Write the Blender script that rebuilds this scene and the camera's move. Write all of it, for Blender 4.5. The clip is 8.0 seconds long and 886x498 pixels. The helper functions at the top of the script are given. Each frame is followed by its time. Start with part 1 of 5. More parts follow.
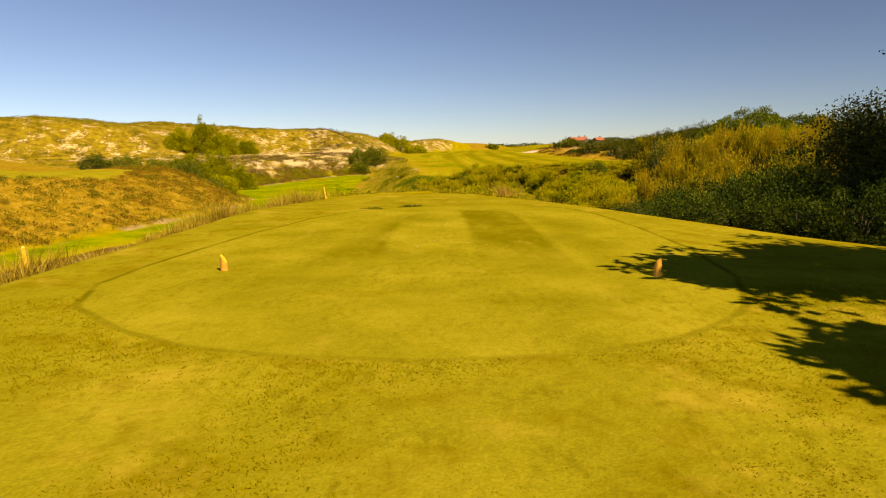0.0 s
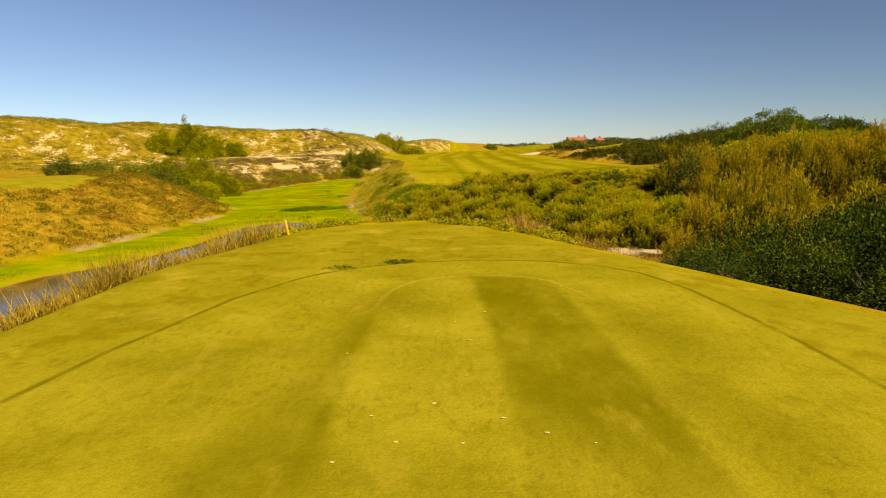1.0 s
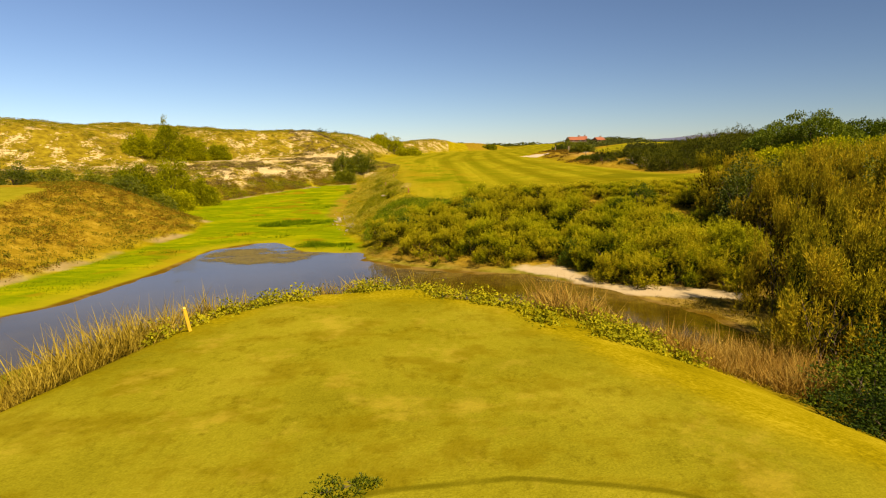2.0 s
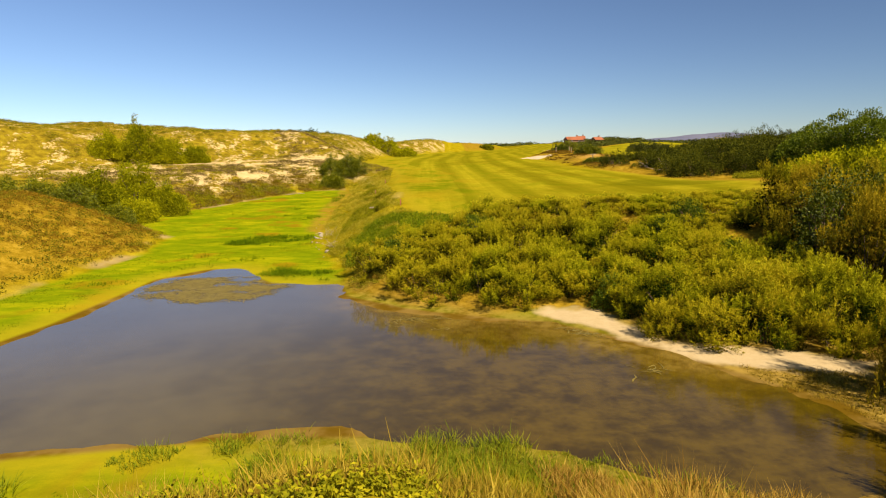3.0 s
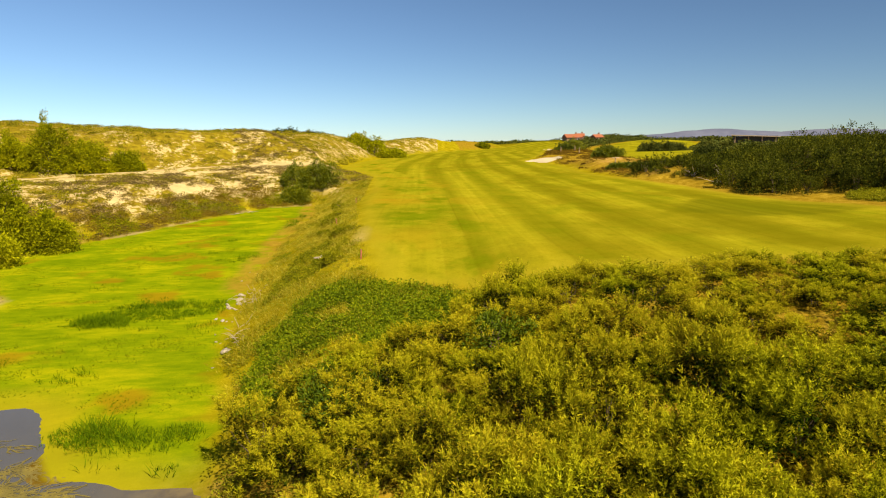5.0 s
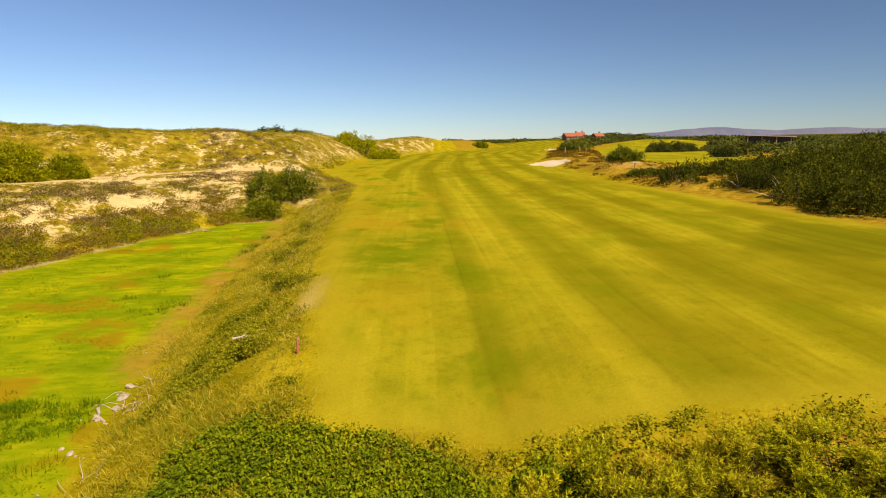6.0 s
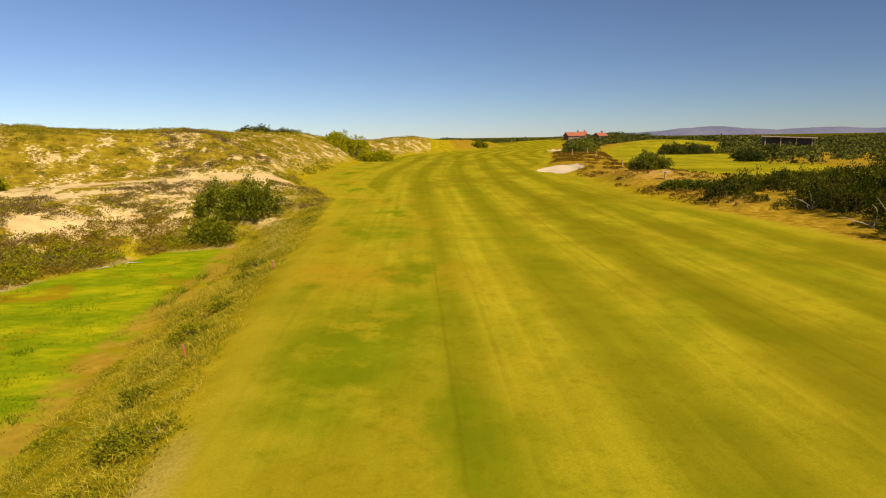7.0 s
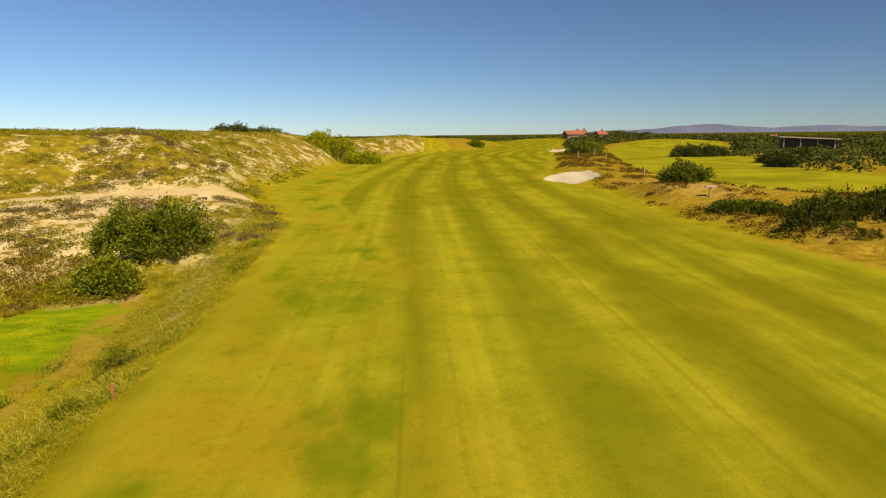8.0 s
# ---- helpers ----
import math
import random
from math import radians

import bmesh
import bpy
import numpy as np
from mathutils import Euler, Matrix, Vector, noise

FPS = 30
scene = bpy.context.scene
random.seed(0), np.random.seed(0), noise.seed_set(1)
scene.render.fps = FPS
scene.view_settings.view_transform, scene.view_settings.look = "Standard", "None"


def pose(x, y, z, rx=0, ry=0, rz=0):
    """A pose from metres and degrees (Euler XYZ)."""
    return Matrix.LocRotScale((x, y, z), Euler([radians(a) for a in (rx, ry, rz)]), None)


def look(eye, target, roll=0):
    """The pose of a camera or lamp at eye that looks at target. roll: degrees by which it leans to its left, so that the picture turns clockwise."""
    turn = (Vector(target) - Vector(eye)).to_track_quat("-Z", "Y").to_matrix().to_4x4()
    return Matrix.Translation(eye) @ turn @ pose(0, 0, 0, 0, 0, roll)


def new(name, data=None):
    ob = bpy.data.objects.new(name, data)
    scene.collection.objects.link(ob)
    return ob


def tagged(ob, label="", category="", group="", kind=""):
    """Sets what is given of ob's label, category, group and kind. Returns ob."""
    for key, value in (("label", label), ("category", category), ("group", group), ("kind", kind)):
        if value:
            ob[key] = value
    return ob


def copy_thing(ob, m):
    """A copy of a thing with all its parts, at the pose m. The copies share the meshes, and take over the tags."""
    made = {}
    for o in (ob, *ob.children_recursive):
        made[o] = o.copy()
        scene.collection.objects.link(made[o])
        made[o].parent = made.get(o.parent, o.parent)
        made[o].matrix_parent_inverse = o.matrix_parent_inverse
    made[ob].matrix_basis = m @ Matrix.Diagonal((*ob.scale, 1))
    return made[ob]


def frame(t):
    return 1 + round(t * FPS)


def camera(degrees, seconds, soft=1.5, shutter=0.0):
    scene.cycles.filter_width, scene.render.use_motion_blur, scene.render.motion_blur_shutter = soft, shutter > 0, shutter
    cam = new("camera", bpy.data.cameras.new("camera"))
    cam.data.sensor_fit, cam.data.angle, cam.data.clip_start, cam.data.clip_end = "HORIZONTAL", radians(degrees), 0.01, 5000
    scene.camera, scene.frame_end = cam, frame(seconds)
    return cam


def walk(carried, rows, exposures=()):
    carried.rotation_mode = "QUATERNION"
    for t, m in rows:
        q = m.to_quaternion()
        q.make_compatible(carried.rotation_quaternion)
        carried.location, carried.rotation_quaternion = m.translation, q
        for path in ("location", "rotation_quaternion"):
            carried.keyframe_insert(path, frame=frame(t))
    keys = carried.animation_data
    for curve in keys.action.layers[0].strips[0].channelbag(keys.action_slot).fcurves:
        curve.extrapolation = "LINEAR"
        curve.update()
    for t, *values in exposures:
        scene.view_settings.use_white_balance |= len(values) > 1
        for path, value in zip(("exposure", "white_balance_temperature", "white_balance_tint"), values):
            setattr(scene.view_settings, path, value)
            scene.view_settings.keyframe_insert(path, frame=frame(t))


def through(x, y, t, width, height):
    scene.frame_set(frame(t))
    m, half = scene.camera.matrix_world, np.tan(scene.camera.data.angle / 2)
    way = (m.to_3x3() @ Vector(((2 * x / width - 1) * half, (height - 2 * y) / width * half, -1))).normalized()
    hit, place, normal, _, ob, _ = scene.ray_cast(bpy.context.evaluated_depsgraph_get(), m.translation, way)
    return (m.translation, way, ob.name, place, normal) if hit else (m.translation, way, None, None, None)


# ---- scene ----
cam = camera(72.0, 8.0, soft=1.1)
PATH = [
    (0, (0.054, 0.21, 1.766), (0.072, 2.183, 1.439), -1.1),
    (0.5, (0.036, 3.107, 1.994), (0.057, 5.08, 1.666), -1.0),
    (1, (0.048, 6.372, 2.377), (0.074, 8.344, 2.047), -1.0),
    (1.5, (0.138, 9.936, 2.825), (0.166, 11.908, 2.492), -1.0),
    (3, (0.103, 21.948, 3.497), (0.15, 23.919, 3.16), -0.9),
    (3.5, (0.213, 26.244, 3.737), (0.266, 28.214, 3.397), -1.0),
    (4, (0.347, 30.699, 3.997), (0.405, 32.668, 3.652), -1.0),
    (5.5, (1.189, 46.697, 4.422), (1.26, 48.666, 4.074), -1.1),
    (6, (1.476, 52.492, 4.765), (1.553, 54.46, 4.412), -1.0),
    (6.5, (1.852, 58.439, 5.07), (1.932, 60.405, 4.713), -0.8),
    (7, (2.34, 64.901, 5.395), (2.423, 66.867, 5.036), -0.8),
    (7.5, (2.844, 71.786, 5.702), (2.936, 73.751, 5.339), -0.8),
    (8, (3.464, 78.648, 6.153), (3.562, 80.611, 5.784), -0.6),
]
GRADE = [(0, 0.04, 8500, 28), (0.5, -0.05, 8200, 25), (1, -0.03, 8000, 22), (1.5, -0.02, 7800, 22), (3, 0.1, 7200, 20), (3.5, 0.14, 7050, 18), (4, 0.13, 6850, 11), (5.5, 0.07, 7250, 14), (6.5, -0.14, 7150, 26), (7.2, -0.22, 7000, 21), (8, -0.26, 6750, 16)]
BASE_STOPS = 0.9
walk(cam, [(t, look(eye, target, roll)) for t, eye, target, roll in PATH], [(t, BASE_STOPS + stops, kelvin, tint) for t, stops, kelvin, tint in GRADE])

# ---- world, sun, exposure ----
SUN_AZ, SUN_EL = radians(142), radians(49)          # azimuth clockwise from +y
world = bpy.data.worlds.new("world")
scene.world = world
world.use_nodes = True
wn = world.node_tree
sky = wn.nodes.new("ShaderNodeTexSky")
sky.sky_type = "NISHITA"
sky.sun_disc = False
sky.sun_elevation, sky.sun_rotation = SUN_EL, SUN_AZ
sky.altitude, sky.air_density, sky.dust_density, sky.ozone_density = 2400.0, 1.0, 0.3, 5.0
wn.nodes["Background"].inputs["Strength"].default_value = 0.056
cast = wn.nodes.new("ShaderNodeMix")
cast.data_type, cast.blend_type = "RGBA", "MULTIPLY"
cast.inputs[0].default_value = 1.0
cast.inputs[7].default_value = (0.82, 0.95, 1.00, 1)
side_at = wn.nodes.new("ShaderNodeTexCoord")          # sky brightness painted as a ramp: brighter towards -x, dimmer towards +x
side_axis = wn.nodes.new("ShaderNodeSeparateXYZ")
side_gain = wn.nodes.new("ShaderNodeMapRange")
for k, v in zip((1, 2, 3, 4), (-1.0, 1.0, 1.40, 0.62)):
    side_gain.inputs[k].default_value = v
toned = wn.nodes.new("ShaderNodeVectorMath")
toned.operation = "SCALE"
wn.links.new(side_at.outputs["Generated"], side_axis.inputs[0])
wn.links.new(side_axis.outputs[0], side_gain.inputs[0])
wn.links.new(sky.outputs[0], toned.inputs[0])
wn.links.new(side_gain.outputs[0], toned.inputs["Scale"])
wn.links.new(toned.outputs[0], cast.inputs[6])
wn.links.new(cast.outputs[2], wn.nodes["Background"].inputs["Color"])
sun_data = bpy.data.lights.new("sun", "SUN")
sun_data.energy, sun_data.angle, sun_data.color = 5.0, radians(0.53), (1.0, 0.93, 0.80)
sun = new("sun", sun_data)
sun.matrix_world = look((60 * math.sin(SUN_AZ), 60 * math.cos(SUN_AZ), 70), (60 * math.sin(SUN_AZ) - math.sin(SUN_AZ) * math.cos(SUN_EL), 60 * math.cos(SUN_AZ) - math.cos(SUN_AZ) * math.cos(SUN_EL), 70 - math.sin(SUN_EL)))

RNG = np.random.default_rng(7)


# ---- node helpers ----
class Graph:
    """Short hand for building a node material."""

    def __init__(self, name):
        self.mat = bpy.data.materials.new(name)
        self.mat.use_nodes = True
        self.tree = self.mat.node_tree
        self.bsdf = self.tree.nodes["Principled BSDF"]
        self.out = self.tree.nodes["Material Output"]
        self.coord = None

    def node(self, kind):
        return self.tree.nodes.new(kind)

    def put(self, socket, value):
        if isinstance(value, (int, float)):
            socket.default_value = value
        elif isinstance(value, tuple):
            socket.default_value = value if len(value) == 4 or socket.type == "VECTOR" else (*value, 1)
        else:
            self.tree.links.new(value, socket)

    def math(self, op, a, b=0.0, clamp=False):
        n = self.node("ShaderNodeMath")
        n.operation, n.use_clamp = op, clamp
        self.put(n.inputs[0], a)
        self.put(n.inputs[1], b)
        return n.outputs[0]

    def pos(self):
        if self.coord is None:
            self.coord = self.node("ShaderNodeNewGeometry").outputs["Position"]
        return self.coord

    def local(self):
        return self.node("ShaderNodeTexCoord").outputs["Object"]

    def noise(self, scale, detail=3.0, rough=0.55, stretch=None, vec=None):
        v = vec if vec is not None else self.pos()
        if stretch:
            m = self.node("ShaderNodeMapping")
            self.put(m.inputs["Vector"], v)
            m.inputs["Scale"].default_value = stretch
            v = m.outputs[0]
        n = self.node("ShaderNodeTexNoise")
        self.put(n.inputs["Vector"], v)
        n.inputs["Scale"].default_value, n.inputs["Detail"].default_value, n.inputs["Roughness"].default_value = scale, detail, rough
        return n.outputs[0]

    def attr(self, name):
        n = self.node("ShaderNodeAttribute")
        n.attribute_name = name
        return n.outputs["Fac"]

    def span(self, value, lo, hi, out_lo=0.0, out_hi=1.0):
        n = self.node("ShaderNodeMapRange")
        n.interpolation_type = "SMOOTHSTEP"
        self.put(n.inputs[0], value)
        for k, v in zip((1, 2, 3, 4), (lo, hi, out_lo, out_hi)):
            self.put(n.inputs[k], v)
        return n.outputs[0]

    def mix(self, fac, a, b):
        n = self.node("ShaderNodeMix")
        n.data_type = "RGBA"
        self.put(n.inputs[0], fac)
        self.put(n.inputs[6], a)
        self.put(n.inputs[7], b)
        return n.outputs[2]

    def ramp(self, fac, *stops):
        n = self.node("ShaderNodeValToRGB")
        self.put(n.inputs[0], fac)
        while len(n.color_ramp.elements) < len(stops):
            n.color_ramp.elements.new(0.5)
        for e, (p, c) in zip(n.color_ramp.elements, stops):
            e.position, e.color = p, (*c, 1)
        return n.outputs[0]

    def bump(self, height, strength, distance):
        n = self.node("ShaderNodeBump")
        self.put(n.inputs["Height"], height)
        n.inputs["Strength"].default_value, n.inputs["Distance"].default_value = strength, distance
        self.put(self.bsdf.inputs["Normal"], n.outputs[0])

    def set(self, **values):
        for key, value in values.items():
            self.put(self.bsdf.inputs[key.replace("_", " ")], value)
        return self.mat


def foliage(name, dark, mid, light, rough=0.6, through=0.25, gloss=0.3, tips=0.0, gold=None, each=0.45):
    """Leaves: every leaf and every plant a little different, some light passing through."""
    g = Graph(name)
    isl = g.node("ShaderNodeNewGeometry").outputs["Random Per Island"]
    obj = g.node("ShaderNodeObjectInfo").outputs["Random"]
    tint = g.noise(0.9, 2.0)
    f = g.math("ADD", g.math("MULTIPLY", isl, each), g.math("ADD", g.math("MULTIPLY", obj, 0.3), g.math("MULTIPLY", tint, 0.5)))
    # pale young plume ends; inner leaves darkened, shade put into the colour
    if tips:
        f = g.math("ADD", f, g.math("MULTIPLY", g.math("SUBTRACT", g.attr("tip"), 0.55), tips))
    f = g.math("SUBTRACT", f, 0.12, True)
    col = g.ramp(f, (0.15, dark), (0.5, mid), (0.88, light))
    if gold:
        turned = g.math("MULTIPLY", g.span(g.math("ADD", g.math("MULTIPLY", obj, 0.5), g.math("MULTIPLY", g.noise(0.35, 3.0), 0.8)), 0.44, 0.78), g.math("ADD", g.math("MULTIPLY", isl, 0.65), 0.0))
        col = g.mix(turned, col, g.mix(f, tuple(0.35 * c for c in gold), gold))
    g.set(Base_Color=col, Roughness=rough, Specular_IOR_Level=gloss)
    tr = g.node("ShaderNodeBsdfTranslucent")
    g.put(tr.inputs["Color"], col)
    mx = g.node("ShaderNodeMixShader")
    mx.inputs[0].default_value = through
    g.tree.links.new(g.bsdf.outputs[0], mx.inputs[1])
    g.tree.links.new(tr.outputs[0], mx.inputs[2])
    g.tree.links.new(mx.outputs[0], g.out.inputs["Surface"])
    return g.mat


def plain(name, a, b, rough=0.8, scale=8.0, bump=0.3, distance=0.01, metal=0.0):
    """A surface with grain and stains at two scales."""
    g = Graph(name)
    v = g.local()
    n = g.math("ADD", g.math("MULTIPLY", g.noise(scale, 5.0, vec=v), 0.6), g.math("MULTIPLY", g.noise(scale * 6, 3.0, vec=v), 0.4))
    g.bump(n, bump, distance)
    return g.set(Base_Color=g.mix(g.span(n, 0.3, 0.7), a, b), Roughness=rough, Metallic=metal)


# ---- plan of the ground: outlines in metres ----
BASIN = [(-27, -14), (-26.5, 20), (-25, 36), (-22.5, 48), (-21, 58), (-20.3, 66), (-22, 74), (-29.5, 83), (-28.5, 88), (-24.5, 95), (-21, 103),
         (-16.5, 111), (-12, 113), (-10.3, 104), (-10.6, 95), (-10.2, 86), (-9.4, 76), (-8.3, 69), (-7, 63), (-5.5, 59), (-4.4, 53.5),
         (-1, 50), (3, 48.2), (6, 48.6), (8.2, 46.5), (11, 43.8), (14.5, 41.8), (19, 38), (22, 33), (16, 30.5), (12, 31), (8, 32.6), (4, 34), (-1, 34.6),
         (-6, 33.5), (-10.5, 29), (-12.5, 20), (-13, 8), (-13.5, -14)]
POND = [(-22, 30), (-20.5, 38), (-18, 41.5), (-16.4, 48.5), (-16, 53.5), (-15.8, 57), (-13.6, 59.8), (-12, 59.8), (-8.8, 55.5), (-6.5, 54.8), (-4.6, 54.2), (-4, 52),
        (-1, 49.4), (2.6, 47.6), (5.2, 46.8), (8.2, 43.6), (10, 40.8), (12, 38), (12.5, 33), (8.5, 33.4), (5.6, 34.5), (3.4, 35.8), (0.6, 36.9), (-5.3, 36.9),
        (-10.6, 36.2), (-13.5, 33.5), (-15.5, 28), (-18, 26)]
BEACH = [(4.9, 48.1), (5.4, 48.9), (7.6, 47.9), (8.3, 45.6), (8.6, 44.3), (9.4, 43.3), (13, 42.2), (15.0, 41.0), (14.0, 40.0), (11, 40.9), (9.4, 41.9), (7.9, 44.0), (6.5, 46.3)]
TEE = [(-3.2, 6.2), (-2.3, 5.6), (-1.4, 5.3), (-0.3, 5.1), (0.6, 5.1), (1.4, 5.2), (2.4, 5.6), (3.3, 6.4), (4.0, 8.0), (4.4, 10.5), (4.5, 13.5), (4.3, 16.2), (3.9, 17.5),
       (3.3, 18.2), (2.2, 18.8), (0.9, 19.1), (-0.5, 18.9), (-1.6, 18.4), (-2.4, 17.6), (-3.2, 16.0), (-3.9, 13.5), (-4.5, 10), (-4.6, 8.4), (-4.2, 7.2)]
APRON = [(-7, -14), (-7, 10), (-6.4, 14), (-5.8, 19), (-4.8, 23.5), (-3.2, 26.3), (-0.5, 26.7), (1.4, 25.6), (2.9, 22), (4.3, 19.2), (5.5, 17), (6.9, 14.8), (8.5, 11.2), (9.8, 7), (11.5, -14)]
TEE_CORE = [(-2.6, 7), (2.4, 7), (2.75, 10), (2.7, 14), (2.45, 15.7), (2.1, 16.8), (1.7, 17.2), (1.0, 17.45), (0.3, 17.4), (-0.35, 17.05), (-0.7, 16.4), (-1.0, 14.5), (-1.8, 11)]
FAIRWAY = [(-0.9, 65.2), (1.2, 64.3), (3.1, 63.8), (6.5, 63.6), (11, 63.6), (16, 63.9), (23, 64.6), (28, 70.5), (29, 80), (27.6, 90), (27.2, 99), (26.4, 107), (25.0, 114), (23.8, 120), (23.5, 131), (24.4, 143), (23.5, 152),
           (20.5, 158), (24, 170), (31, 195), (40, 238), (55, 300), (75, 380), (100, 470), (72, 475), (40, 380), (22, 310), (8, 282), (-3, 256), (-8.5, 232), (-10.2, 205), (-11.4, 185), (-12.8, 162),
           (-12.5, 146), (-5.6, 126), (-4.6, 106), (-4.4, 93), (-3.2, 82), (-2.3, 73)]
FAIRWAY_TWO = [(36, 139), (52, 137), (64, 150), (68, 164), (66, 172), (71, 190), (78, 206), (86, 232), (104, 262), (122, 300), (135, 350), (118, 365), (88, 330), (64, 262), (47, 200), (38, 160)]
BUNKER = [(20.4, 156.5), (22.6, 152.4), (26.8, 153.2), (28.4, 160), (29.2, 167), (25, 168), (22, 163)]
BUNKER_FAR = [(47, 272), (55, 277), (65, 312), (60, 316), (51, 292)]
THICKET = [(-4.0, 54.2), (-1.2, 50.8), (2.8, 48.9), (6.0, 48.7), (7.7, 47.5), (8.5, 45.4), (8.7, 44.0), (9.8, 43.1), (13.5, 42.4), (17, 40.4), (22, 40), (24, 48), (23, 56), (22.5, 61.9), (19, 62.5), (12, 62.3), (6, 61.6), (2.4, 60.2), (-1.5, 58.5)]
TALL_STAND = [(16.2, 52.6), (17.6, 48), (16.6, 43), (22, 38), (32, 43), (35, 54), (27, 57), (19, 55.4)]
PATH_LINE = [(-95, 80), (-62, 92), (-50.3, 101), (-44, 107.5), (-39.5, 115), (-35.3, 121.6), (-28.4, 128.8), (-22.5, 133), (-17, 135.2), (-12.8, 137)]
UPLAND = PATH_LINE + [(-12.5, 146), (-12.8, 162), (-11.4, 185), (-10.2, 205), (-8.5, 232), (-3, 256), (8, 282), (22, 310), (40, 380), (55, 430), (-400, 430), (-400, 80)]


def signed(points, x, y):
    """Distance to an outline: negative inside."""
    best, inside = np.full(x.shape, 1e9), np.zeros(x.shape, bool)
    for (ax, ay), (bx, by) in zip(points, points[1:] + points[:1]):
        ex, ey = bx - ax, by - ay
        k = np.clip(((x - ax) * ex + (y - ay) * ey) / (ex * ex + ey * ey), 0, 1)
        best = np.minimum(best, (x - ax - k * ex) ** 2 + (y - ay - k * ey) ** 2)
        cross = (ay > y) != (by > y)
        with np.errstate(divide="ignore", invalid="ignore"):
            inside ^= cross & (x < (bx - ax) * (y - ay) / (by - ay if by != ay else 1e-9) + ax)
    return np.where(inside, -1, 1) * np.sqrt(best)


def along(points, x, y):
    """Distance to an open line."""
    best = np.full(x.shape, 1e9)
    for (ax, ay), (bx, by) in zip(points, points[1:]):
        ex, ey = bx - ax, by - ay
        k = np.clip(((x - ax) * ex + (y - ay) * ey) / (ex * ex + ey * ey), 0, 1)
        best = np.minimum(best, (x - ax - k * ex) ** 2 + (y - ay - k * ey) ** 2)
    return np.sqrt(best)


def ease(lo, hi, v):
    k = np.clip((v - lo) / (hi - lo), 0, 1)
    return k * k * (3 - 2 * k)


LATTICE = np.random.default_rng(3).random((256, 256))


def rolling(x, y, size, octaves=3):
    """Smooth value noise, -1 to 1."""
    total, weight, amp = 0.0, 0.0, 1.0
    for o in range(octaves):
        ca, sa = math.cos(0.6 + 1.1 * o), math.sin(0.6 + 1.1 * o)
        u, v = (ca * x + sa * y) / size + 37.1 * o, (ca * y - sa * x) / size + 11.7 * o
        iu, iv = np.floor(u).astype(int), np.floor(v).astype(int)
        fu, fv = u - iu, v - iv
        fu, fv = fu * fu * (3 - 2 * fu), fv * fv * (3 - 2 * fv)
        a, b = LATTICE[iu % 256, iv % 256], LATTICE[(iu + 1) % 256, iv % 256]
        c, d = LATTICE[iu % 256, (iv + 1) % 256], LATTICE[(iu + 1) % 256, (iv + 1) % 256]
        total = total + amp * ((a * (1 - fu) + b * fu) * (1 - fv) + (c * (1 - fu) + d * fu) * fv)
        weight, amp, size = weight + amp, amp * 0.5, size * 0.5
    return 2 * total / weight - 1


def hump(x, y, cx, cy, rx, ry, h):
    return h * np.exp(-((x - cx) / rx) ** 2 - ((y - cy) / ry) ** 2)


WATER_Z = -4.0


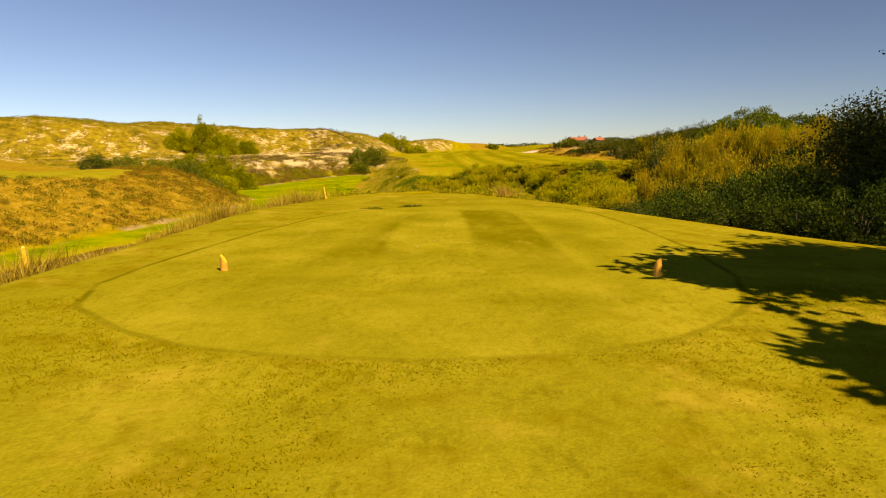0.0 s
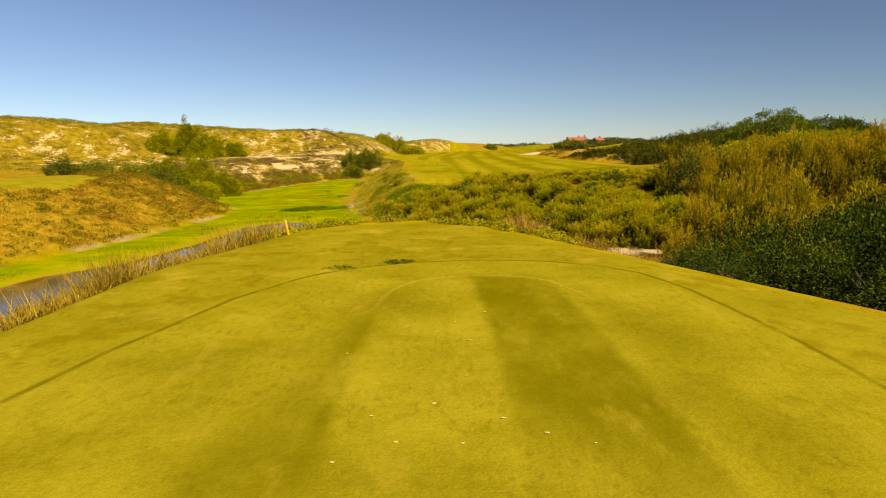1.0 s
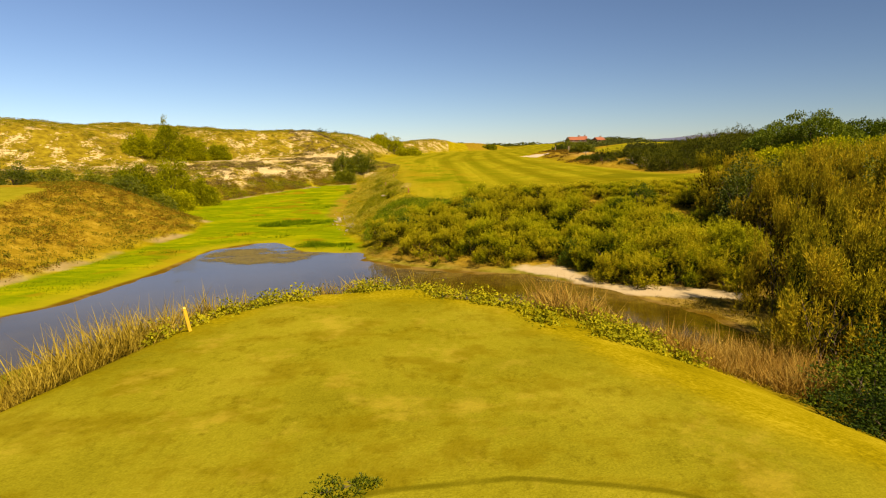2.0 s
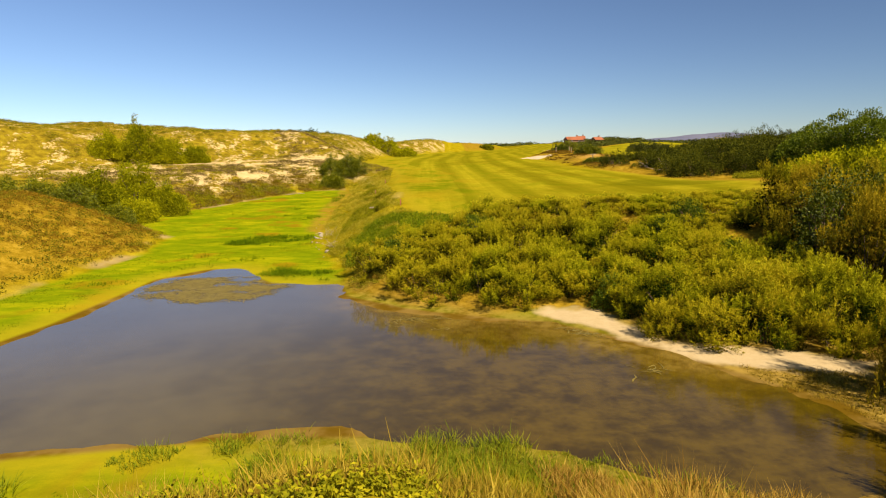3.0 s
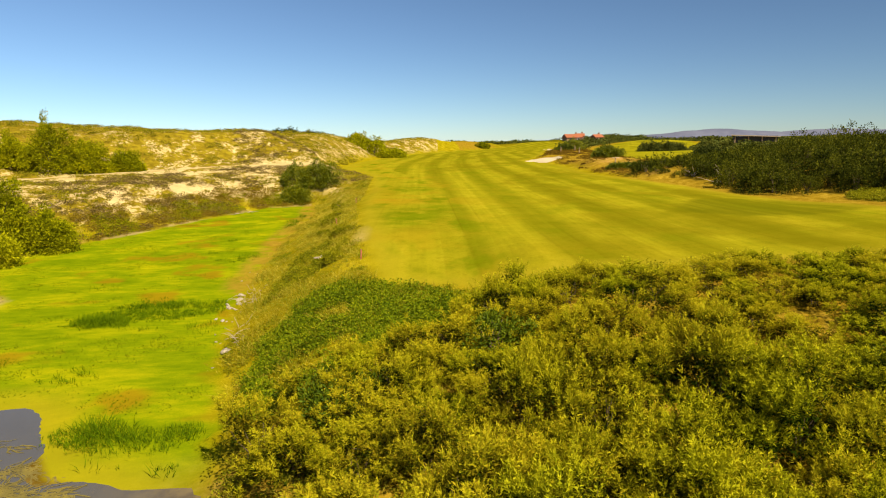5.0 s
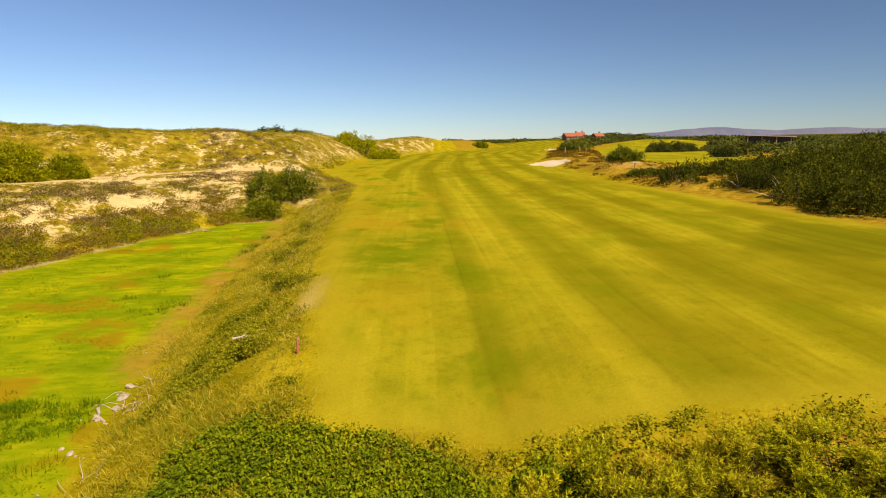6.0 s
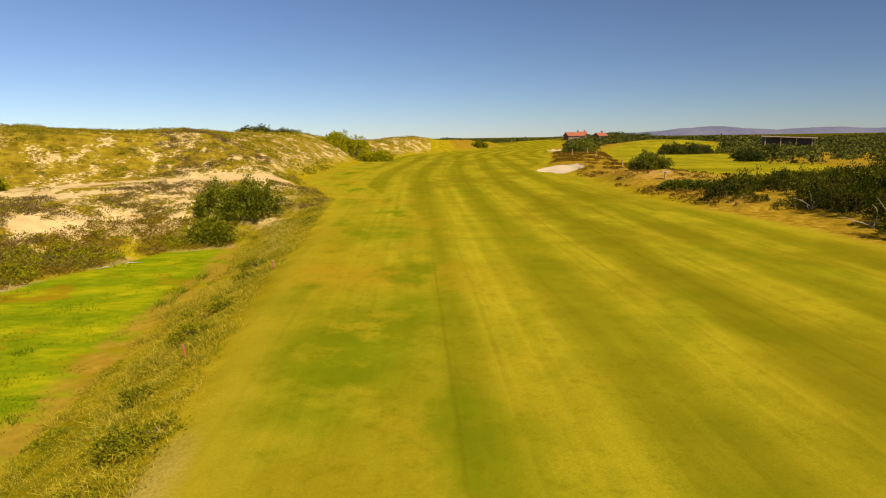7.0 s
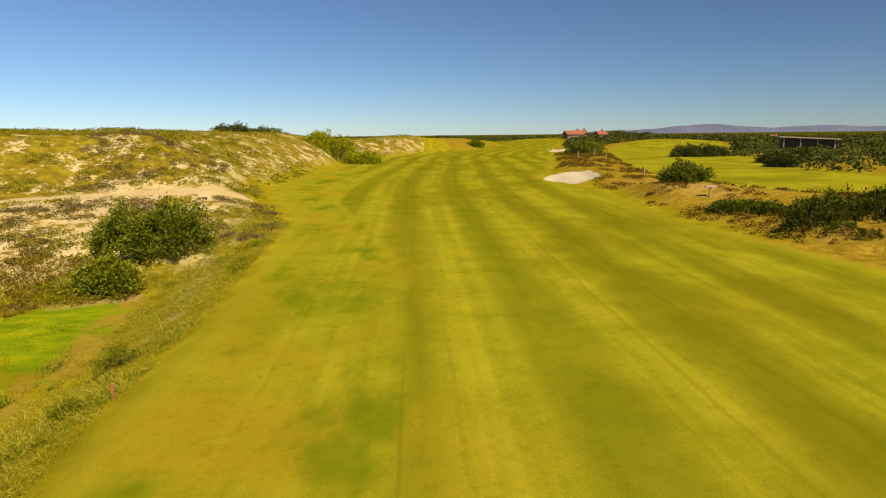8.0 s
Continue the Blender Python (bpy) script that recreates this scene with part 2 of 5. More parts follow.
def height(x, y):
    """The lie of the land: raised tee, pond basin, fairway bank, dunes, shrub mounds."""
    x, y = np.asarray(x, float), np.asarray(y, float)
    d_basin, d_pond, d_fair = signed(BASIN, x, y), signed(POND, x, y), signed(FAIRWAY, x, y)
    floor = WATER_Z + 0.12 * ease(-0.3, 2.0, d_pond) - 0.5 * ease(0, -5, d_pond) + 1.0 * ease(72, 112, y) + 0.05 * rolling(x, y, 3.0)
    mid = -0.6 + 0.75 * ease(92, 165, y) + 0.12 * rolling(x, y, 18.0)
    tee = 0.02 - 0.3 * ease(2.5, 9, x) * ease(3, 15, y) - 0.15 * ease(17, 26, y) - 1.5 * ease(-0.3, 6.0, signed(APRON, x, y)) * np.where(x > 0, 1.0, 0.0)
    table = 0.1 + 0.25 * rolling(x, y, 9.0) * ease(-27, -33, x)
    low = np.where(x < -14, table, tee)
    upper = low + (mid - low) * ease(40, 60, y)
    upper = np.where(x < -14, table + (mid - table) * ease(70, 84, y), upper)
    # dunes on the seaward side, with a track along their foot
    d_left = np.minimum(d_basin, d_fair)
    side = np.where(x < 10 + 50 * ease(230, 420, y), 1.0, 0.0) * ease(76, 92, y)
    road, deep = along(PATH_LINE, x, y), -signed(UPLAND, x, y)
    share = np.clip(d_left, 0, None) / (np.clip(d_left, 0, None) + road + 1e-6)
    lower = 1.5 * ease(0, 1, share) * ease(0, 6, d_left) + 0.35 * rolling(x, y, 5.0, 3) * ease(1, 6, d_left) * ease(0.5, 4, road)
    rise = 1.5 + 4.7 * ease(0.5, 15, deep) + 1.8 * ease(8, 30, deep) * (1 - 0.75 * ease(132, 160, y)) + 0.7 * rolling(x, y, 9.0, 4) * ease(1.5, 8, deep) + 0.7 * rolling(x + 50, y, 34.0) * ease(8, 30, deep)
    rise = rise * (1 - 0.35 * ease(215, 270, y))
    upper = upper + side * np.where(deep > 0, rise * ease(0, 6, d_left), lower)
    back = np.where(x < -30, 1.0, 0.0) * ease(-45, -75, x) * ease(30, 74, y) * (1 - ease(74, 94, y))
    upper = upper + back * 6.5
    upper = upper + hump(x, y, -72, 104, 18, 16, 1.5) * ease(2, 14, deep) + hump(x, y, 118, 475, 60, 40, 4.2)
    # shrub-covered rise on the landward side
    right = ease(16, 32, x) * ease(36, 50, y) * (1 - ease(72, 86, y))
    upper = upper + 0.7 * right + 1.0 * ease(26, 45, x) * ease(30, 60, y) * (1 - ease(115, 125, y))
    upper = upper + hump(x, y, 42, 98, 9, 13, 2.0) * ease(0, 6, d_fair)
    heath = ease(0, 4, d_fair) * np.where((x > 20) & (y > 110) & (y < 330), 1.0, 0.0)
    d_two = signed(FAIRWAY_TWO, x, y)
    upper = upper + heath * ease(0, 5, d_two) * (0.55 + 0.45 * rolling(x, y, 7.0, 3) + hump(x, y, 31, 138, 5, 7, 1.1))
    upper = upper + 1.5 * rolling(x, y, 55.0) * ease(-14, 20, d_two) * ease(40, 90, x) * ease(120, 200, y)
    upper = upper + hump(x, y, 8, 292, 18, 22, 2.2) * ease(0, 10, d_fair) + hump(x, y, 118, 348, 24, 26, 3.4)
    # turf steps down into the bunkers
    for outline, deep in ((BUNKER, 0.45), (BUNKER_FAR, 0.6)):
        d = signed(outline, x, y)
        upper = upper - deep * ease(0.3, -1.6, d) + 0.5 * deep * np.exp(-((d - 0.9) / 1.0) ** 2)
    width = 7.0 + 6.5 * ease(-3.5, 4, x) * ease(40, 47, y) * (1 - ease(70, 80, y)) + 2.0 * ease(-16, -22, x)
    k = np.clip(d_basin / width, 0, 1)
    bank = 0.5 * k + 0.5 * k * k * (3 - 2 * k)
    z = floor + (upper - floor) * bank
    away = ease(420, 900, np.hypot(x, y - 80))
    return z * (1 - away) + (-1.0) * away


def ground_at(x, y):
    return float(height(np.array([x]), np.array([y]))[0])


# ---- mesh helpers ----
def mesh_of(name, verts, faces, material=None, smooth=False):
    """verts (n, 3); faces (m, 3) or (m, 4)."""
    me = bpy.data.meshes.new(name)
    verts, faces = np.asarray(verts, np.float32), np.asarray(faces, np.int32)
    me.vertices.add(len(verts))
    me.vertices.foreach_set("co", verts.ravel())
    me.loops.add(faces.size)
    me.loops.foreach_set("vertex_index", faces.ravel())
    me.polygons.add(len(faces))
    me.polygons.foreach_set("loop_start", np.arange(0, faces.size, faces.shape[1], dtype=np.int32))
    me.polygons.foreach_set("use_smooth", np.full(len(faces), smooth))
    me.update(calc_edges=True)
    if material:
        me.materials.append(material)
    return me


def thing(name, place=(0, 0, 0), turn=0.0, size=1.0):
    ob = new(name)
    ob.empty_display_size = 0.2
    ob.matrix_basis = Matrix.LocRotScale(place, Euler((0, 0, turn)), (size, size, size))
    return ob


def child(name, me, parent, label=""):
    ob = new(name, me)
    ob.parent = parent
    return tagged(ob, label=label)


def part(name, bm, material, parent, label="", smooth=False):
    """Links a bmesh as one mesh object under a thing or a part."""
    me = bpy.data.meshes.new(name)
    for f in bm.faces:
        f.smooth = smooth
    bm.to_mesh(me)
    bm.free()
    me.materials.append(material)
    return child(name, me, parent, label)


def unit(v):
    return v / np.maximum(np.linalg.norm(v, axis=-1, keepdims=True), 1e-9)


def leaf_sides(way, rng, face):
    """Sideways vector of each leaf; with face given, most leaves turn their flat side that way."""
    r = unit(rng.normal(size=way.shape))
    return unit(np.cross(way, r if face is None else unit(face) * 1.25 + r))


def leaves(base, way, length, width, rng, bend=0.0, face=None):
    """One kite-shaped leaf for each base point, along way: (4n, 3) verts and (n, 4) faces."""
    n = len(base)
    way = unit(way)
    side = leaf_sides(way, rng, face)
    length, width = np.broadcast_to(length, n)[:, None], np.broadcast_to(width, n)[:, None]
    up = np.cross(side, way) * bend * length
    v = np.stack((base, base + way * length * 0.45 + side * width / 2 + up, base + way * length, base + way * length * 0.45 - side * width / 2 + up), 1)
    return v.reshape(-1, 3), np.arange(4 * n).reshape(n, 4)


def sprigs(base, way, length, width, rng, face=None):
    """Narrow three-cornered sprigs: (3n, 3) verts and (n, 3) faces."""
    n = len(base)
    way = unit(way)
    side = leaf_sides(way, rng, face)
    length, width = np.broadcast_to(length, n)[:, None], np.broadcast_to(width, n)[:, None]
    v = np.stack((base - side * width / 2, base + way * length, base + side * width / 2), 1)
    return v.reshape(-1, 3), np.arange(3 * n).reshape(n, 3)


def tube(points, radii, sides=6):
    """A tapered limb along points: verts and quad faces."""
    points, verts, faces = [np.asarray(p, float) for p in points], [], []
    for i, (p, r) in enumerate(zip(points, radii)):
        w = unit(points[min(i + 1, len(points) - 1)] - points[max(i - 1, 0)])
        a = unit(np.cross(w, (0.31, 0.94, 0.12)))
        b = np.cross(w, a)
        for k in range(sides):
            t = 2 * math.pi * k / sides
            verts.append(p + r * (math.cos(t) * a + math.sin(t) * b))
        if i:
            for k in range(sides):
                q = (k + 1) % sides
                faces.append(((i - 1) * sides + k, (i - 1) * sides + q, i * sides + q, i * sides + k))
    return np.array(verts), np.array(faces)


def join(pieces):
    verts, faces, n = [], [], 0
    for v, f in pieces:
        verts.append(v)
        faces.append(f + n)
        n += len(v)
    return np.concatenate(verts), np.concatenate(faces)


# ---- materials ----
def make_ground_material():
    g = Graph("ground_cover")
    fine, grain, blotch, broad = g.noise(14.0, 4.0, 0.7), g.noise(40.7, 1.48, 0.444), g.noise(0.55, 4.0), g.noise(0.12, 3.0)
    wob = g.math("SUBTRACT", g.noise(0.8, 4.0), 0.5)

    def inside(name, soft, ragged):
        v = g.math("ADD", g.attr(name), g.math("MULTIPLY", wob, ragged))
        return g.span(v, soft, -soft)

    # rough grass, dry and green
    rough = g.ramp(g.math("ADD", g.math("MULTIPLY", fine, 0.5), g.math("MULTIPLY", blotch, 0.5)),
                   (0.32, (0.085, 0.070, 0.002)), (0.5, (0.215, 0.168, 0.004)), (0.68, (0.36, 0.28, 0.014)))
    col = rough
    # bare dune: sand with low scrub and litter
    dunes = g.attr("dunes")
    patchy = g.math("ADD", g.math("MULTIPLY", g.noise(0.42, 6.0, 0.68, (1.0, 0.55, 1.0)), 0.62), g.math("MULTIPLY", g.noise(2.6, 4.0, 0.7), 0.38))
    sandy = g.ramp(g.math("ADD", g.math("MULTIPLY", fine, 0.4), g.math("MULTIPLY", blotch, 0.6)),
                   (0.3, (0.29, 0.20, 0.066)), (0.7, (0.54, 0.42, 0.190)))
    scrubby = g.ramp(g.math("ADD", g.math("MULTIPLY", g.noise(1.1, 4.0, 0.6), 0.6), g.math("MULTIPLY", fine, 0.4)),
                     (0.32, (0.062, 0.042, 0.005)), (0.5, (0.165, 0.118, 0.008)), (0.68, (0.265, 0.205, 0.012)))
    dune = g.mix(g.span(g.math("ADD", patchy, g.math("MULTIPLY", g.attr("bare"), 0.075)), 0.545, 0.59), scrubby, sandy)
    col = g.mix(dunes, col, dune)
    # heath of brown litter on the mounds and under the shrubs
    heath = g.ramp(g.math("ADD", g.math("MULTIPLY", g.noise(1.6, 5.0, 0.7), 0.65), g.math("MULTIPLY", fine, 0.35)),
                   (0.3, (0.075, 0.048, 0.004)), (0.5, (0.205, 0.128, 0.008)), (0.68, (0.36, 0.24, 0.026)))
    col = g.mix(g.attr("heath"), col, heath)
    col = g.mix(g.math("MULTIPLY", g.attr("sand"), g.span(g.noise(0.5, 5.0, 0.7), 0.42, 0.60, 0.1, 0.9)), col, g.mix(fine, (0.22, 0.115, 0.026), (0.42, 0.26, 0.080)))
    col = g.mix(g.attr("far"), col, g.ramp(g.noise(0.0222, 3.7, 0.481), (0.35, (0.0259, 0.02812, 0.001776)), (0.65, (0.0814, 0.0703, 0.003996))))
    # marsh meadow
    marsh = g.ramp(g.math("ADD", g.math("MULTIPLY", g.noise(0.35, 4.0, 0.6, (0.7, 1.3, 1.0)), 0.52), g.math("ADD", g.math("MULTIPLY", g.noise(1.5, 4.0, 0.65, (0.6, 1.6, 1.0)), 0.33), g.math("MULTIPLY", fine, 0.15))),
                   (0.33, (0.068, 0.112, 0.002)), (0.5, (0.140, 0.175, 0.003)), (0.66, (0.275, 0.255, 0.005)))
    rust = g.span(g.noise(0.21, 3.0), 0.57, 0.68, 0.0, 0.7)
    marsh = g.mix(rust, marsh, (0.1998, 0.111, 0.00444))
    col = g.mix(inside("d_basin", 0.5, 1.6), col, marsh)
    margin = g.span(g.math("ADD", g.attr("d_pond"), g.math("MULTIPLY", wob, 1.2)), 2.3, 0.3, 0.0, 0.65)
    col = g.mix(margin, col, g.mix(g.attr("muddy"), (0.26, 0.205, 0.008), g.mix(g.span(g.noise(1.4, 5.0, 0.7), 0.38, 0.62), (0.085, 0.052, 0.006), (0.23, 0.150, 0.030))))
    col = g.mix(g.math("MULTIPLY", g.attr("flats"), g.span(g.noise(0.9, 4.0, 0.65), 0.3, 0.5, 0.6, 1.0)), col, g.mix(g.span(g.noise(1.4, 5.0, 0.7), 0.38, 0.62), (0.10, 0.062, 0.006), (0.25, 0.165, 0.030)))
    col = g.mix(g.span(g.attr("d_pond"), 0.25, -0.15), col, g.mix(g.span(g.noise(0.7, 4.0), 0.4, 0.62), (0.0962, 0.0555, 0.003996), (0.1628, 0.1036, 0.0222)))
    col = g.mix(inside("d_beach", 0.35, 1.5), col, g.mix(g.math("ADD", g.math("MULTIPLY", fine, 0.5), g.math("MULTIPLY", g.noise(2.2, 5.0, 0.7), 0.5)), (0.24, 0.17, 0.06), (0.50, 0.40, 0.22)))
    # trodden track and the margin of sand at the foot of the slopes
    col = g.mix(g.span(g.math("ADD", g.attr("d_path"), g.math("MULTIPLY", wob, 1.6)), 1.5, 0.7, 0.0, 0.9), col, g.mix(g.math("ADD", g.math("MULTIPLY", fine, 0.5), g.math("MULTIPLY", blotch, 0.5)), (0.32, 0.215, 0.075), (0.53, 0.40, 0.18)))
    col = g.mix(g.math("MULTIPLY", g.span(g.math("ADD", g.attr("d_bare"), g.math("MULTIPLY", wob, 2.0)), 0.7, -0.6, 0.0, 0.75), g.span(fine, 0.36, 0.58, 0.35, 1.0)), col, (0.42, 0.30, 0.13))
    foot = g.math("ADD", g.attr("d_foot"), g.math("MULTIPLY", wob, 1.4))
    col = g.mix(g.math("MULTIPLY", g.span(foot, 0.8, 0.1, 0.0, 0.8), g.span(g.noise(0.222, 2.96, 0.444), 0.42, 0.58)), col, g.mix(blotch, (0.1628, 0.1036, 0.0296), (0.37, 0.2812, 0.1258)))
    col = g.mix(g.math("MULTIPLY", g.span(g.math("ADD", g.attr("d_rust"), g.math("MULTIPLY", wob, 1.2)), 1.4, 0.3, 0.0, 0.82), g.span(g.noise(0.6, 5.0, 0.7), 0.34, 0.54)), col, g.mix(g.noise(2.2, 5.0, 0.7), (0.13, 0.075, 0.008), (0.35, 0.22, 0.022)))
    # mown turf
    mottle = g.math("ADD", g.math("MULTIPLY", grain, 0.24), g.math("ADD", g.math("MULTIPLY", fine, 0.2), g.math("MULTIPLY", blotch, 0.56)))
    turf = g.ramp(mottle, (0.36, (0.138, 0.122, 0.005)), (0.5, (0.195, 0.172, 0.008)), (0.62, (0.247, 0.212, 0.013)))
    collar = g.mix(g.span(g.noise(1.1, 4.0, 0.62), 0.44, 0.66, 0.0, 0.6), turf, (0.115, 0.083, 0.0012))
    specks = g.math("MULTIPLY", g.span(g.noise(7.0, 5.0, 0.75, (1.0, 0.6, 1.0)), 0.46, 0.66), g.span(g.noise(1.3, 3.0, 0.6), 0.40, 0.64, 0.08, 0.50))
    collar = g.mix(specks, collar, (0.085, 0.066, 0.002))
    collar = g.mix(g.span(g.noise(0.75, 5.0, 0.7), 0.52, 0.70, 0.0, 0.5), collar, (0.33, 0.245, 0.022))
    col = g.mix(inside("d_apron", 0.5, 1.0), col, collar)
    # stripes of the tee, blurred at the near end
    sx = g.node("ShaderNodeSeparateXYZ")
    g.put(sx.inputs[0], g.pos())
    tee_wave = g.math("SINE", g.math("MULTIPLY", g.math("ADD", g.math("SUBTRACT", sx.outputs[0], 0.68), g.math("MULTIPLY", wob, 0.25)), 2 * math.pi / 3.0))
    stripe = g.math("MULTIPLY", g.span(tee_wave, -0.12, 0.35), g.math("MULTIPLY", g.span(g.attr("d_core"), 0.15, -0.3), g.span(sx.outputs[1], 7.5, 12.0)))
    tee = g.mix(g.math("MULTIPLY", stripe, g.span(g.noise(0.8, 4.0, 0.65, (1.0, 0.45, 1.0)), 0.36, 0.62, 0.35, 0.78)), turf, (0.090, 0.080, 0.0012))
    tee = g.mix(g.span(g.math("ABSOLUTE", g.math("ADD", g.attr("d_core"), g.math("MULTIPLY", wob, 0.3))), 0.45, 0.05, 0.0, 0.22), tee, (0.111, 0.098, 0.0014))
    rim = g.math("ABSOLUTE", g.math("ADD", g.attr("d_core"), g.math("MULTIPLY", wob, 0.12)))
    tee = g.mix(g.math("MULTIPLY", g.span(rim, 0.06, 0.02, 0.0, 0.32), g.span(sx.outputs[1], 14.5, 17.0)), tee, (0.33, 0.275, 0.035))
    tee = g.mix(g.span(g.noise(0.9, 5.0, 0.7, (0.6, 1.0, 1.0)), 0.55, 0.72, 0.0, 0.45), tee, (0.125, 0.098, 0.0014))
    tee = g.mix(g.math("MULTIPLY", g.span(g.noise(9.0, 5.0, 0.75, (1.0, 0.5, 1.0)), 0.46, 0.68, 0.0, 0.5), g.span(g.noise(0.8, 3.0), 0.36, 0.6, 0.25, 1.0)), tee, (0.105, 0.085, 0.003))
    tee = g.mix(g.span(g.noise(1.6, 5.0, 0.7, (1.0, 0.4, 1.0)), 0.54, 0.72, 0.0, 0.35), tee, (0.29, 0.225, 0.02))
    col = g.mix(g.span(g.attr("d_tee"), 0.10, -0.10), col, tee)
    edge = g.math("ABSOLUTE", g.math("ADD", g.attr("d_tee"), g.math("MULTIPLY", wob, 0.10)))
    col = g.mix(g.math("MULTIPLY", g.span(edge, 0.075, 0.015, 0.0, 0.62), g.math("MULTIPLY", g.span(g.noise(0.7, 3.0), 0.34, 0.54, 0.35, 1.0), g.span(sx.outputs[1], 4.5, 8.0, 0.3, 1.0))), col, (0.0555, 0.0480, 0.001))
    # stripes of the fairway follow its bend
    bent = g.node("ShaderNodeCombineXYZ")
    g.put(bent.inputs[0], g.attr("lane"))
    g.put(bent.inputs[1], g.math("MULTIPLY", sx.outputs[1], 0.02))
    streak = g.noise(1.3, 5.0, 0.62, vec=bent.outputs[0])
    sward = g.math("ADD", g.math("MULTIPLY", grain, 0.2), g.math("ADD", g.math("MULTIPLY", fine, 0.22), g.math("ADD", g.math("MULTIPLY", streak, 0.33), g.math("MULTIPLY", blotch, 0.25))))
    green = g.ramp(sward, (0.36, (0.132, 0.130, 0.005)), (0.5, (0.222, 0.194, 0.007)), (0.62, (0.298, 0.248, 0.012)))
    lane = g.math("SUBTRACT", g.math("ADD", g.attr("lane"), g.math("MULTIPLY", wob, 0.25)), 1.6)
    fair_wave = g.math("SINE", g.math("MULTIPLY", lane, 2 * math.pi / 5.2))
    thin_wave = g.math("SINE", g.math("MULTIPLY", lane, 2 * math.pi / 1.3))
    seam = g.attr("seam")
    lined = g.span(seam, -0.3, 0.3, 0.25, 1.0)
    fair = g.mix(g.math("MULTIPLY", g.math("MULTIPLY", g.span(fair_wave, -0.7, 0.9), lined), g.span(streak, 0.34, 0.60, 0.35, 0.68)), green, (0.092, 0.092, 0.002))
    fair = g.mix(g.math("MULTIPLY", g.span(thin_wave, 0.80, 1.0), g.span(streak, 0.42, 0.62, 0.0, 0.22)), fair, (0.068, 0.060, 0.0014))
    tan = g.math("MULTIPLY", g.span(g.noise(0.16, 4.0, 0.6, (1.3, 0.8, 1.0)), 0.46, 0.64), g.span(seam, 3.5, -1.0, 0.15, 0.55))
    tan = g.math("MAXIMUM", tan, g.math("MULTIPLY", g.attr("worn"), g.span(g.noise(0.5, 4.0, 0.65), 0.30, 0.56, 0.35, 0.9)))
    fair = g.mix(tan, fair, g.mix(fine, (0.19, 0.118, 0.004), (0.30, 0.205, 0.010)))
    lush = g.math("MULTIPLY", g.span(g.noise(0.19, 4.0, 0.6, (1.5, 0.8, 1.0)), 0.50, 0.66), g.span(seam, 2.5, -0.5, 0.3, 0.7))
    lush = g.math("MAXIMUM", lush, g.math("MULTIPLY", g.attr("lush"), g.span(g.noise(0.6, 4.0, 0.65), 0.32, 0.56, 0.25, 0.8)))
    fair = g.mix(lush, fair, g.mix(blotch, (0.050, 0.085, 0.0014), (0.110, 0.140, 0.002)))
    fair = g.mix(g.span(g.noise(2.4, 5.0, 0.72), 0.50, 0.70, 0.0, 0.28), fair, (0.085, 0.075, 0.0012))
    dull = g.math("MULTIPLY", g.span(g.noise(0.11, 4.0, 0.62, (1.6, 0.55, 1.0)), 0.43, 0.60, 0.0, 0.55), g.span(seam, 1.5, 9.0))
    fair = g.mix(dull, fair, g.mix(blotch, (0.085, 0.078, 0.002), (0.150, 0.118, 0.004)))
    crease = g.math("ABSOLUTE", g.math("ADD", seam, g.math("MULTIPLY", wob, 0.15)))
    fair = g.mix(g.math("MULTIPLY", g.span(crease, 0.09, 0.02, 0.0, 0.26), g.math("MULTIPLY", g.span(sx.outputs[1], 100.0, 90.0), g.span(sx.outputs[1], 70.0, 76.0))), fair, (0.085, 0.065, 0.002))
    fair = g.mix(g.math("MULTIPLY", inside("d_semi", 0.7, 1.2), g.span(streak, 0.34, 0.6, 0.45, 0.85)), fair, (0.095, 0.092, 0.003))
    fair = g.mix(g.span(g.math("ADD", g.attr("d_fair"), g.math("MULTIPLY", wob, 2.0)), -2.2, -0.4, 0.0, 0.55), fair, g.mix(fine, (0.20, 0.155, 0.006), (0.30, 0.235, 0.014)))
    col = g.mix(inside("d_fair", 0.7, 1.5), col, fair)
    col = g.mix(inside("d_two", 1.5, 3.0), col, g.mix(g.span(broad, 0.4, 0.62, 0.0, 0.6), green, (0.10, 0.095, 0.003)))
    col = g.mix(inside("d_table", 0.6, 1.5), col, turf)
    # bunkers
    col = g.mix(inside("d_bunker", 0.2, 0.5), col, g.mix(fine, (0.37, 0.296, 0.1628), (0.4884, 0.407, 0.2516)))
    relief = g.math("ADD", g.math("MULTIPLY", grain, 0.35), fine)
    g.bump(relief, 0.35, 0.03)
    return g.set(Base_Color=col, Roughness=0.95, Specular_IOR_Level=0.0)


M_GROUND = make_ground_material()
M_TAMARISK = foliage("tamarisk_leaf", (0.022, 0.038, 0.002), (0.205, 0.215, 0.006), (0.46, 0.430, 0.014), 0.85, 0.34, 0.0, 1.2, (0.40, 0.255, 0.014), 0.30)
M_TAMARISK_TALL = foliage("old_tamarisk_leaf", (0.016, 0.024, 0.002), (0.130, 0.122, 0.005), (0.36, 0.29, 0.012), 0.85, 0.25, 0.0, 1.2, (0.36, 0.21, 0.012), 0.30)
M_BROAD = foliage("broad_leaf", (0.022, 0.036, 0.002), (0.092, 0.112, 0.003), (0.25, 0.24, 0.006), 0.5, 0.24, 0.15)
M_MEDIUM = foliage("shrub_leaf", (0.050, 0.068, 0.003), (0.235, 0.240, 0.006), (0.48, 0.44, 0.010), 0.8, 0.32, 0.0)
